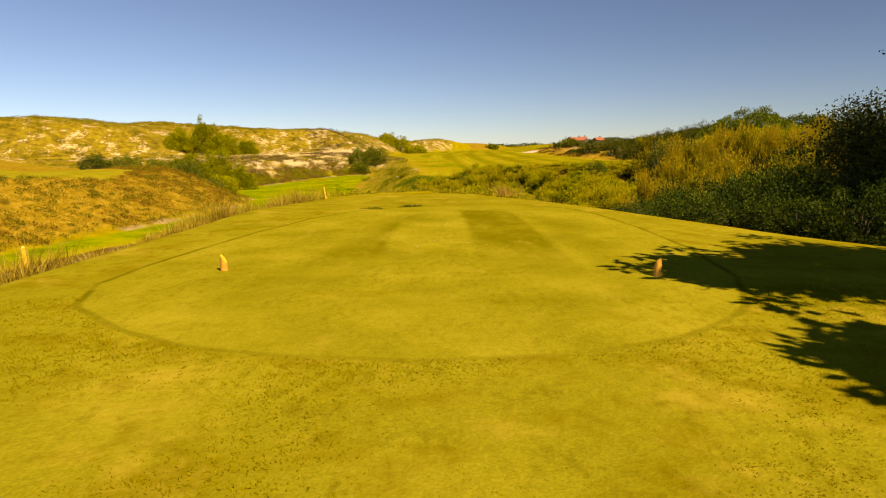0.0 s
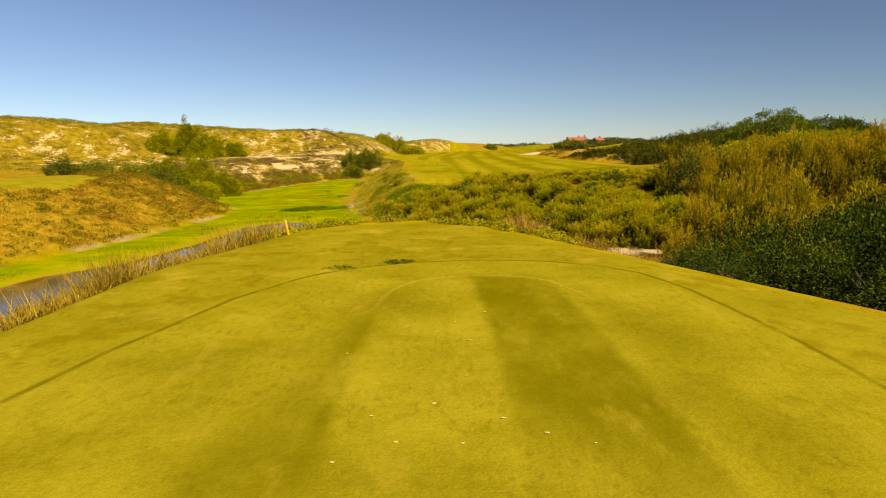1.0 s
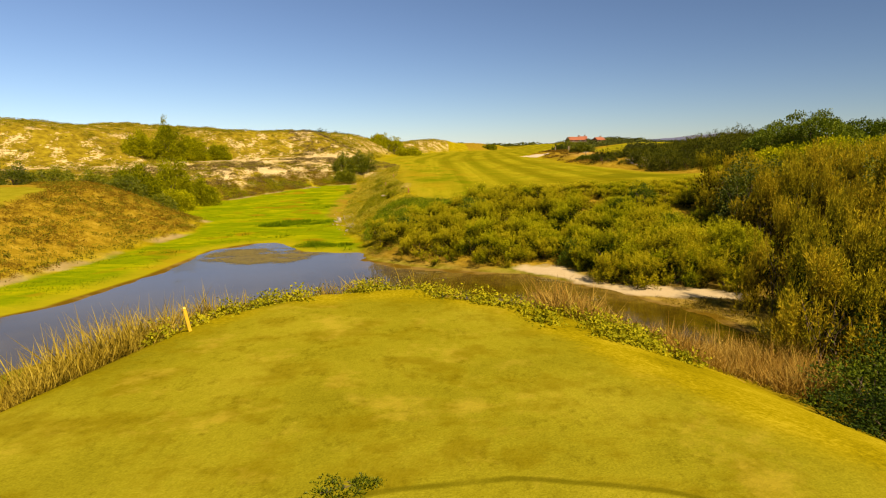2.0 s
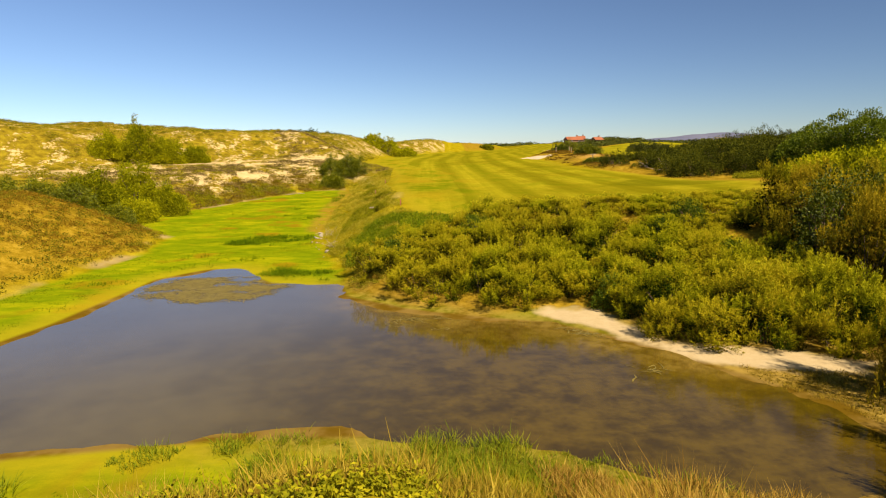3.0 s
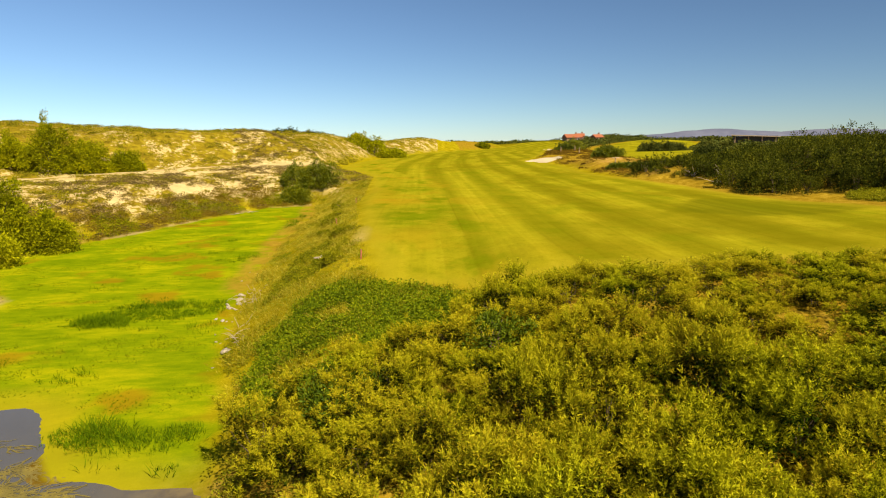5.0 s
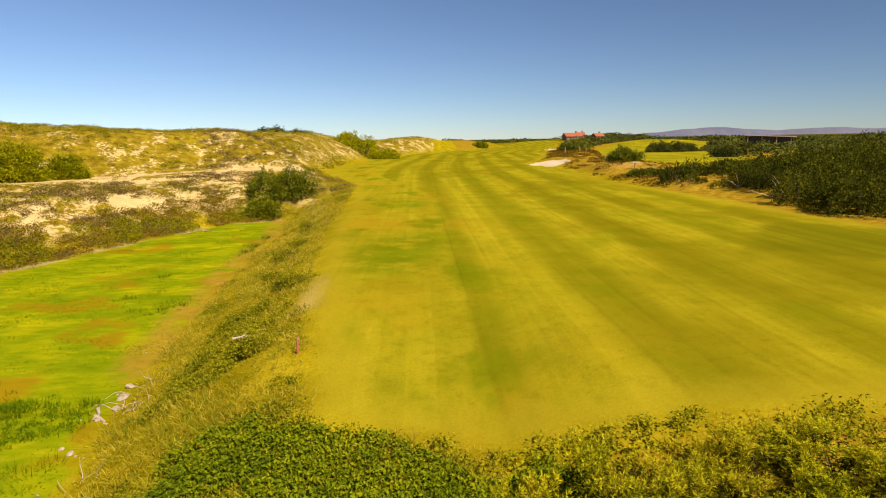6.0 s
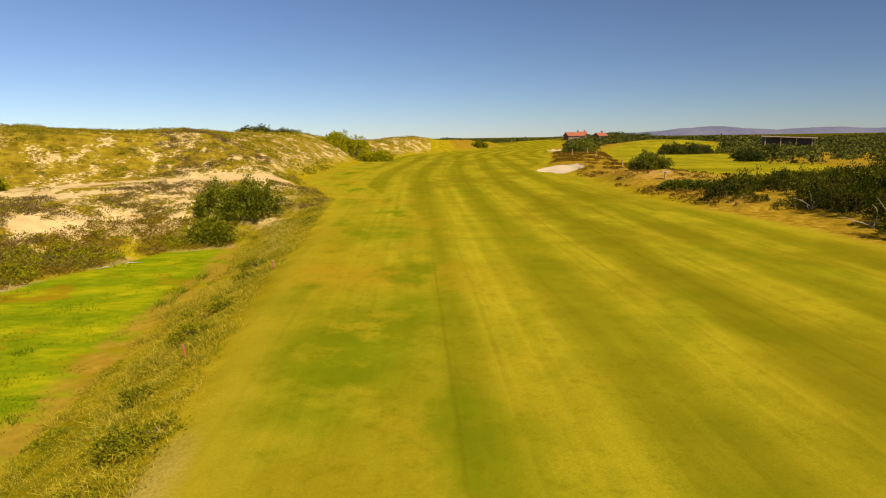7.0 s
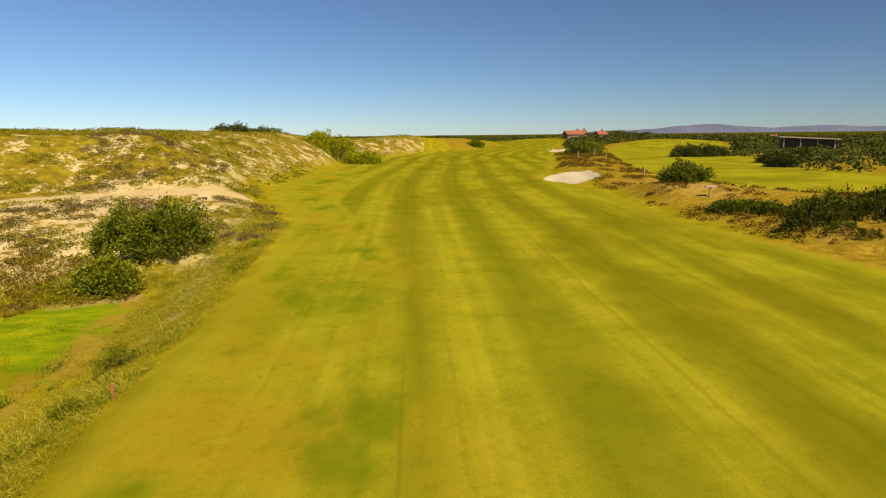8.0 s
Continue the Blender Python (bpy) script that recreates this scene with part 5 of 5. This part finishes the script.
# dunes
dune = lambda x, y: (signed(BASIN, x, y) > 0.5) & (signed(FAIRWAY, x, y) > 1.0) & (x < 6) & (along(PATH_LINE, x, y) > 1.9 + 1.0 * ease(-24, -17, x)) & ((x < -14) | (y > 118))
x_, y_ = band((-75, -4, 84, 175), 3300, rng, lambda x, y: dune(x, y) & clump(x * 0.7, y * 1.5, 4.0, -0.1 + 0.25 * hump(x, y, -23, 119, 9, 10, 1.0)))
domes("dune_scrub", x_, y_, rng, 70, 1.0, 0.34, 0.17, M_SCRUB, "low olive scrub mats on the sandy dunes", "scrub")
x_, y_ = band((-60, -6, 92, 150), 4600, rng, lambda x, y: dune(x, y) & clump(x + 31, y * 1.4, 3.6, -0.05 + 0.12 * hump(x, y, -23, 119, 9, 10, 1.0)) & (np.minimum(signed(BASIN, x, y), signed(FAIRWAY, x, y)) < 17))
domes("dune_heather", x_, y_, rng, 76, 0.85, 0.40, 0.13, M_HEATHER, "grey-brown dry scrub on the lower dunes", "scrub")
x_, y_ = band((-110, 6, 150, 300), 9000, rng, lambda x, y: dune(x, y) & clump(x * 0.8, y * 1.3, 9.0, 0.0))
domes("far_dune_scrub", x_, y_, rng, 14, 1.3, 0.35, 0.32, M_SCRUB, "scrub mats on the distant dunes", "scrub")
# foot of the dunes along the marsh
x_, y_ = band((-32, -12, 80, 116), 6500, rng, lambda x, y: (signed(BASIN, x, y) > 0.4) & (signed(BASIN, x, y) < 4.5) & (signed(FAIRWAY, x, y) > 3) & clump(x, y, 2.5, 0.0))
domes("dune_foot_weeds", x_, y_, rng, 40, 0.65, 0.5, 0.12, M_MEDIUM, "green shrubby weeds at the dune foot", "weeds")
x_, y_ = band((-32, -12, 78, 116), 7500, rng, lambda x, y: (signed(BASIN, x, y) > 0.2) & (signed(BASIN, x, y) < 6.0) & (signed(FAIRWAY, x, y) > 3) & clump(x + 15, y, 2.8, -0.15))
domes("dune_foot_heather", x_, y_, rng, 36, 0.6, 0.4, 0.11, foliage("red_brown_leaf", (0.085, 0.055, 0.006), (0.185, 0.125, 0.012), (0.30, 0.215, 0.02), 0.85, 0.3, 0.0), "rust-brown heather at the foot of the dunes", "heather")
# sunlit low growth on the front of the shrub mound
x_, y_ = band((28, 44, 74, 86), 2600, rng, lambda x, y: (signed([(30.5, 79), (31.5, 84.5), (36, 84), (42, 80), (42, 75), (35, 75.5)], x, y) < 0.6 * rolling(x, y, 2.0, 2)))
domes("mound_weeds", x_, y_, rng, 34, 0.5, 0.45, 0.12, M_WEED, "olive-green low weeds on the front of the shrub mound", "weeds")
# heath between the fairways
x_, y_ = band((22, 60, 110, 260), 13000, rng, lambda x, y: (signed(FAIRWAY, x, y) > 0.8) & (signed(FAIRWAY_TWO, x, y) > 1.0) & (signed(BUNKER, x, y) > 1) & (hump(x, y, 35, 145, 5.5, 6.5, 1.0) < 0.35 + 0.3 * rolling(x, y, 2.0, 2)) & clump(x, y, 4.0, 0.0))
domes("heath_scrub", x_, y_, rng, 24, 0.6, 0.3, 0.16, foliage("heath_leaf", (0.07, 0.040, 0.006), (0.16, 0.095, 0.010), (0.27, 0.18, 0.018), 0.9, 0.2, 0.0), "brown scrub on the sandy heath between the fairways", "scrub")


WOOD_STRIP = [(50, 252), (62, 312), (82, 385), (108, 470), (140, 470), (112, 400), (88, 345), (70, 300), (60, 262)]
WOOD_TWO = [(68, 164), (66, 172), (71, 190), (78, 206), (86, 232), (104, 262), (122, 300), (190, 330), (190, 170), (95, 160)]


def far_woods():
    """Low woods to the horizon on the landward side."""
    local = np.random.default_rng(99)
    spots = []
    for box, count, keep in (((62, 230, 104, 205), 520, lambda x, y: (signed(FAIRWAY_TWO, x, y) > 4) & (x > 60 + 0.1 * (y - 104)) & (np.hypot(x - 94, y - 192) > 9)), ((40, 150, 245, 480), 1500, lambda x, y: signed(WOOD_STRIP, x, y) < 0), ((60, 190, 158, 330), 900, lambda x, y: (signed(WOOD_TWO, x, y) < 0) & (np.hypot(x - 112, y - 243) > 11)), ((20, 330, 500, 640), 420, None), ((95, 330, 395, 520), 380, None), ((85, 420, 150, 400), 620, lambda x, y: (signed(FAIRWAY_TWO, x, y) > 6) & (np.hypot(x - 112, y - 243) > 12) & (x > 84 + 0.12 * (y - 150)) & (np.hypot(x - 94, y - 192) > 9)),
                             ((60, 700, 640, 1100), 320, None), ((88, 150, 425, 452), 190, None), ((-60, 60, 520, 700), 160, None)):
        x, y = local.uniform(box[0], box[1], count), local.uniform(box[2], box[3], count)
        ok = signed(FAIRWAY, x, y) > 6
        if keep:
            ok &= keep(x, y)
        spots.append(np.stack((x[ok], y[ok]), 1))
    p = np.concatenate(spots)
    n = len(p)
    c = np.stack((p[:, 0], p[:, 1], height(p[:, 0], p[:, 1])), 1)
    k = 66
    d = unit(local.normal(size=(n, k, 3)))
    d[..., 2] = np.abs(d[..., 2])
    dist = np.hypot(p[:, 0], p[:, 1] - 78)
    big = (1.3 + 0.0042 * np.minimum(dist, 480)) * (0.55 + 0.5 * local.random(n)) * np.clip(0.85 + 0.75 * rolling(p[:, 0], p[:, 1], 42.0, 2), 0.4, 1.7)
    base = c[:, None] + d * (0.78 + 0.22 * local.random((n, k, 1))) * (big[:, None, None] * np.array((1.7, 1.7, 1.1)))
    way = np.cross(d, local.normal(size=d.shape)) + d * 0.25
    size = np.repeat(big * 0.40, k)
    v, f = leaves(base.reshape(-1, 3), way.reshape(-1, 3), size, size * 0.8, local, 0.1, (d + np.array((0, 0, 0.3))).reshape(-1, 3))
    return tagged(new("far_woods", mesh_of("far_woods", v, f, M_FAR)), "low dark-green woods stretching to the horizon", "woods", kind="stuff")


far_woods()


# algae on the pond
def algae():
    local = np.random.default_rng(12)
    x = np.concatenate((local.uniform(-15.4, -7.6, 1900), local.uniform(-4, 8, 420)))
    y = np.concatenate((local.uniform(51, 58.2, 1900), local.uniform(38, 48, 420)))
    inner = signed([(-15.2, 53.5), (-15.2, 56), (-13.2, 57.6), (-10.8, 57.3), (-7.9, 54.4), (-9.4, 52.1), (-12, 51.7)], x, y)
    shore = signed(POND, x, y)
    ok = np.where(x < -6, (inner < 0.2) & (rolling(x * 0.7, y * 2.0, 1.3, 3) > -0.15), (shore < 0) & (shore > -2.4) & (rolling(x, y, 1.4, 3) > 0.25))
    # short wavering threads, three quads each
    px, py = np.repeat(x[ok], 5), np.repeat(y[ok], 5)
    m = len(px)
    px, py = px + local.normal(size=m) * 0.22, py + local.normal(size=m) * 0.14
    a = local.normal(size=m) * 0.5
    w, step = 0.008 + 0.022 * local.random(m), 0.08 + 0.16 * local.random(m)
    rows = []
    for k in range(4):
        for s in (-1, 1):
            wide = w * s * (0.5 if k in (0, 3) else 1.0)
            rows.append(np.stack((px - np.sin(a) * wide, py + np.cos(a) * wide, np.full(m, WATER_Z + 0.008) + 0.006 * (k % 2)), 1))
        a = a + local.normal(size=m) * 0.5
        px, py = px + np.cos(a) * step, py + np.sin(a) * step
    verts = np.stack(rows, 1).reshape(-1, 3)
    faces = (np.arange(m)[:, None, None] * 8 + np.array([(0, 2, 3, 1), (2, 4, 5, 3), (4, 6, 7, 5)])).reshape(-1, 4)
    return tagged(new("algae", mesh_of("algae", verts, faces, M_ALGAE)), "brown-green algae mats floating on the pond", "algae", kind="stuff")


algae()


# ---- built and loose things ----
def box_bm(sx, sy, sz, at=(0, 0, 0), bevel=0.0):
    bm = bmesh.new()
    bmesh.ops.create_cube(bm, size=1.0, matrix=Matrix.Translation(at) @ Matrix.Diagonal((sx, sy, sz, 1)))
    if bevel:
        bmesh.ops.bevel(bm, geom=list(bm.edges), offset=bevel, segments=2, affect="EDGES")
    return bm


def round_bm(r0, r1, h, sides=14, z=0.0):
    bm = bmesh.new()
    bmesh.ops.create_cone(bm, cap_ends=True, segments=sides, radius1=r0, radius2=r1, depth=h, matrix=Matrix.Translation((0, 0, z + h / 2)))
    return bm


def tee_marker(x, y, turn, label):
    """A log stub with a slanting cut, on a ground spike."""
    ob = thing("tee_marker", (x, y, ground_at(x, y)), turn)
    bm = round_bm(0.060, 0.048, 0.205, 18, -0.02)
    for v in bm.verts:
        if v.co.z > 0.1:
            v.co.z += 1.5 * v.co.x - 0.01
    bmesh.ops.bevel(bm, geom=[e for e in bm.edges if all(v.co.z > 0.1 for v in e.verts)], offset=0.005, segments=2, affect="EDGES")
    part("log", bm, M_ORANGE, ob, smooth=False)
    cut = bmesh.new()
    bmesh.ops.create_circle(cut, cap_ends=True, segments=18, radius=0.044)
    for v in cut.verts:
        v.co.z = 0.180 + 1.5 * v.co.x
    part("painted_face", cut, M_YELLOW, ob, "yellow-painted slanting face")
    part("spike", round_bm(0.006, 0.012, 0.1, 8, -0.11), M_WOOD, ob)
    return tagged(ob, label, "tee marker", "tee markers")


tee_marker(-3.14, 9.2, radians(170), "orange-stained wooden tee marker with slanting yellow top")
tee_marker(3.0, 8.19, radians(-80), "orange-stained wooden tee marker standing in tree shade")


def post(x, y, h, r, material, label, lean=(0, 0), name="marker_post", group="marker posts", cap=True):
    ob = thing(name, (x, y, ground_at(x, y)))
    ob.rotation_euler = (radians(lean[0]), radians(lean[1]), 0.4)
    bm = box_bm(2 * r, 2 * r, h + 0.25, (0, 0, h / 2 - 0.125), r * 0.25)
    part("shaft", bm, material, ob)
    if cap:
        bm = bmesh.new()
        bmesh.ops.create_cone(bm, cap_ends=True, segments=4, radius1=r * 1.5, radius2=r * 0.3, depth=r * 1.2, matrix=Matrix.Translation((0, 0, h + r * 0.6 + 0.002)) @ Matrix.Rotation(math.pi / 4, 4, "Z"))
        part("cap", bm, material, ob)
    return tagged(ob, label, "post", group)


post(-4.35, 24.6, 0.42, 0.028, M_YELLOW, "leaning yellow hazard stake in dry grass", (0, -9), "hazard_stake", "hazard stakes")
post(-7.6, 11.5, 0.85, 0.034, M_YELLOW, "yellow hazard stake below the tee edge", (0, -3), "hazard_stake", "hazard stakes")
M_RED = plain("red_paint", (0.27, 0.06, 0.03), (0.36, 0.10, 0.05), 0.55, 14.0, 0.2, 0.003)
for x, y, lean in ((-2.0, 68.9, 4), (-5.1, 83.7, -5), (-4.9, 94.9, 3)):
    post(x, y, 0.45, 0.028, M_RED, "short red hazard stake in the bank grass", (0, lean), "hazard_stake", "hazard stakes")
post(28.2, 116.5, 0.82, 0.045, M_DEAD, "pale weathered distance post beside the fairway", (0, 2))
post(34.0, 158, 1.1, 0.10, M_WOOD, "thick weathered wooden post on the heath")
post(46.5, 222, 1.6, 0.10, M_WOOD, "weathered wooden post near a rounded bush")
post(40.5, 214, 1.5, 0.10, M_WOOD, "weathered wooden post on the heath mound")
post(41.0, 196, 1.5, 0.08, M_WOOD, "leaning weathered post on the heath", (0, 6))


def sign_board(x, y):
    ob = thing("tee_sign", (x, y, ground_at(x, y)), 0.2)
    part("upright", box_bm(0.16, 0.12, 0.95, (0, 0, 0.375), 0.012), M_WOOD, ob)
    part("board", box_bm(1.05, 0.34, 0.10, (0, 0, 0.90), 0.015), M_DEAD, ob, "pale flat wooden board")
    return tagged(ob, "low wooden sign with a pale flat board on one upright", "sign")


sign_board(29.6, 130.9)


def bench(x, y):
    ob = thing("bench", (x, y, ground_at(x, y)), 1.2)
    part("seat", box_bm(1.5, 0.4, 0.06, (0, 0, 0.45), 0.01), M_WHITE, ob)
    for s in (-0.6, 0.6):
        part("leg", box_bm(0.08, 0.35, 0.44, (s, 0, 0.2), 0.01), M_WHITE, ob)
    return tagged(ob, "small white bench at the edge of the second fairway", "bench")


bench(94, 192)


def rock_mesh(seed, r):
    local = np.random.default_rng(seed)
    bm = bmesh.new()
    bmesh.ops.create_icosphere(bm, subdivisions=2, radius=1.0)
    k = local.normal(size=(5, 3))
    for v in bm.verts:
        d = sum(0.10 * math.sin(2.2 * v.co.dot(Vector(q)) + i) for i, q in enumerate(k))
        v.co = Vector((v.co.x * 1.35, v.co.y, v.co.z * 0.62)) * (1 + d) * r
    me = bpy.data.meshes.new("rock")
    bm.to_mesh(me)
    bm.free()
    me.materials.append(M_STONE)
    return me


ROCKS = [rock_mesh(k, 0.16) for k in range(5)]


def rocks():
    """Pale stones along the foot of the fairway bank."""
    local = np.random.default_rng(8)
    line = [(-6.9, 62.6), (-7.4, 64.5), (-7.9, 67), (-8.5, 69.6), (-9.0, 72), (-9.5, 76), (-9.9, 80)]
    for k in range(16):
        u = local.random() * (len(line) - 1.001)
        i = int(u)
        x = line[i][0] + (line[i + 1][0] - line[i][0]) * (u - i) + local.normal() * 0.28
        y = line[i][1] + (line[i + 1][1] - line[i][1]) * (u - i)
        s = 0.22 + 0.5 * local.random() ** 2
        ob = new("stone", ROCKS[k % 5])
        ob.matrix_basis = Matrix.LocRotScale((x, y, ground_at(x, y) + 0.02 * s), Euler((local.random() * 0.5, local.random() * 0.5, local.random() * 6)), (s, s, s))
        tagged(ob, "small pale stone on the bank of the marsh", "stone", "stones along the bank")
    for x, y, s in ((-7.0, 64.4, 1.15), (-8.9, 72.9, 1.2), (-9.1, 73.8, 1.0), (-8.7, 71.9, 0.9)):
        ob = new("stone", ROCKS[int(s * 10) % 5])
        ob.matrix_basis = Matrix.LocRotScale((x, y, ground_at(x, y) + 0.03), Euler((0.2, 0.1, s * 9)), (s, s, s))
        tagged(ob, "large whitish stone on the bank of the marsh", "stone", "stones along the bank")


rocks()


def dead_wood(name, x, y, lengths, r, label, upright=0.3, seed=1):
    """Bleached, forked branches lying in a tangle."""
    local = np.random.default_rng(seed)
    ob = thing(name, (x, y, ground_at(x, y)))
    for k, l in enumerate(lengths):
        a = local.random() * 6.283
        p, w = np.array((local.normal() * 0.3, local.normal() * 0.3, 0.02)), np.array((math.cos(a), math.sin(a), upright * (0.4 + local.random())))
        pts = [p]
        for _ in range(5):
            w = unit(w + local.normal(size=3) * 0.28 + np.array((0, 0, -0.12)))
            p = p + w * l / 5
            pts.append(np.array((p[0], p[1], max(p[2], 0.03))))
        v, f = tube(pts, [r, r * 0.85, r * 0.7, r * 0.55, r * 0.4, r * 0.15], 6)
        child("branch", mesh_of("branch", v, f, M_DEAD, True), ob)
    return tagged(ob, label, "dead wood")


dead_wood("fallen_branch", -3.9, 71.6, (1.5, 1.1, 0.8), 0.045, "bleached fallen branch in the dry grass of the bank", 0.08, 3)
for k, (x, y) in enumerate(((-8.2, 73.4), (-7.3, 67.4), (-6.7, 65.2))):
    dead_wood("twig_heap", x, y, (0.9, 0.7, 0.8, 0.6, 0.9, 0.7, 0.5, 0.8, 0.6), 0.013, "grey-brown heap of dry twigs on the marsh bank", 0.7, 31 + k)
dead_wood("twig_heap", -7.9, 71.2, (0.9, 0.8, 1.0, 0.7, 0.9, 0.8, 0.6, 0.9, 0.7, 0.8, 1.0, 0.7), 0.014, "grey-brown heap of dry twigs on the marsh bank", 1.1, 14)
dead_wood("dead_branches", 31.2, 107.6, (1.9, 1.7, 1.8, 1.5, 1.7, 1.4, 1.5, 1.6), 0.03, "tangle of bleached dead branches against the dark shrubs", 1.5, 5)
dead_wood("dead_branches", 30.0, 100.0, (2.4, 2.0, 1.6, 2.1, 1.8), 0.04, "bleached dead branches among the mound shrubs", 1.1, 6)
dead_wood("driftwood", -9.2, 71.9, (1.7, 1.1), 0.07, "pale driftwood at the edge of the marsh", 0.05, 9)
dead_wood("driftwood", -18.2, 106.6, (1.2, 1.0, 0.8), 0.04, "grey dead twigs at the dune foot", 0.9, 11)


def divots():
    local = np.random.default_rng(4)
    for x, y in ((0.01, 11.74), (-0.77, 10.7), (0.24, 10.95), (-0.55, 11.5), (0.35, 12.4), (0.45, 13.6), (0.3, 14.4), (-1.0, 13.2), (0.95, 11.1), (0.62, 11.4), (-0.3, 11.0), (0.75, 14.9), (1.3, 10.9)):
        bm = bmesh.new()
        r = 0.008 + 0.014 * local.random()
        ring = [bm.verts.new((r * 1.4 * (0.6 + 0.6 * local.random()) * math.cos(0.698 * i), r * (0.6 + 0.6 * local.random()) * math.sin(0.698 * i), 0)) for i in range(9)]
        top = bm.verts.new((0, 0, 0.006))
        for i in range(9):
            bm.faces.new((ring[i], ring[(i + 1) % 9], top))
        me = bpy.data.meshes.new("divot")
        bm.to_mesh(me)
        bm.free()
        me.materials.append(M_DIVOT)
        ob = new("divot", me)
        ob.location = (x, y, ground_at(x, y) + 0.006)
        tagged(ob, "small sand-filled divot in the tee turf", "divot", "divots on the tee")


divots()


def gable_bm(w, d, wall, ridge, over=0.0):
    """A pitched roof with thickness."""
    bm = bmesh.new()
    for z in (0.0, 0.22):
        for sx in (-1, 1):
            bm.verts.new((sx * (w / 2 + over), -d / 2 - over, wall + z))
            bm.verts.new((sx * (w / 2 + over), 0, ridge + z))
            bm.verts.new((sx * (w / 2 + over), d / 2 + over, wall + z))
    bmesh.ops.convex_hull(bm, input=list(bm.verts))
    return bm


def house(x, y, w, d, wall, ridge, turn, label):
    ob = thing("house", (x, y, ground_at(x, y)), turn)
    body = part("wall", box_bm(w, d, wall + 1.5, (0, 0, wall / 2 - 0.75)), M_RENDER, ob)
    roof = part("roof", gable_bm(w, d, wall, ridge, 0.5), M_TILE, ob, "terracotta tiled roof")
    part("chimney", box_bm(0.9, 0.9, 1.6, (w * 0.25, 0.4, ridge + 0.5)), M_RENDER, roof)
    n = max(2, int(w / 4))
    for k in range(n):
        px = -w / 2 + (k + 0.5) * w / n
        win = part("window", box_bm(1.3, 0.12, 1.4, (px, -d / 2 - 0.03, wall * 0.55)), M_WHITE, ob)
        part("pane", box_bm(1.1, 0.06, 1.2, (px, -d / 2 - 0.08, wall * 0.55)), M_GLASS, win)
    return tagged(ob, label, "house", "houses beyond the course")


house(105, 462, 11, 8, 1.9, 4.2, 0.15, "distant low house with terracotta roof above the woods")
house(111.5, 466, 5, 6, 2.2, 4.0, -0.2, "distant two-storey house with terracotta roof")
house(121, 458, 6, 6, 1.3, 3.2, 0.3, "distant house with steep brown-red tiled roof")
house(330, 620, 9, 7, 1.6, 3.6, 0.1, "far small house with red roof before the hills")


def dark_shed(x, y):
    """A long low shelter under a dark sloping roof."""
    ob = thing("shelter", (x, y, ground_at(x, y)), -0.45)
    part("wall", box_bm(13, 6, 4.2, (0, 0, 1.4)), M_DARK, ob)
    bm = box_bm(14.5, 8, 0.3, (0, 0, 3.9), 0.05)
    for v in bm.verts:
        v.co.z -= 0.05 * (v.co.x + 7)
    part("roof", bm, M_DEAD, ob, "pale sloping roof")
    for k in range(4):
        part("post", box_bm(0.3, 0.3, 3.8 - 0.2 * k, (-6 + 4 * k, -3.4, 1.7 - 0.1 * k)), M_WOOD, ob)
    return tagged(ob, "low dark shelter under a pale sloping roof", "shelter")


dark_shed(112, 243)
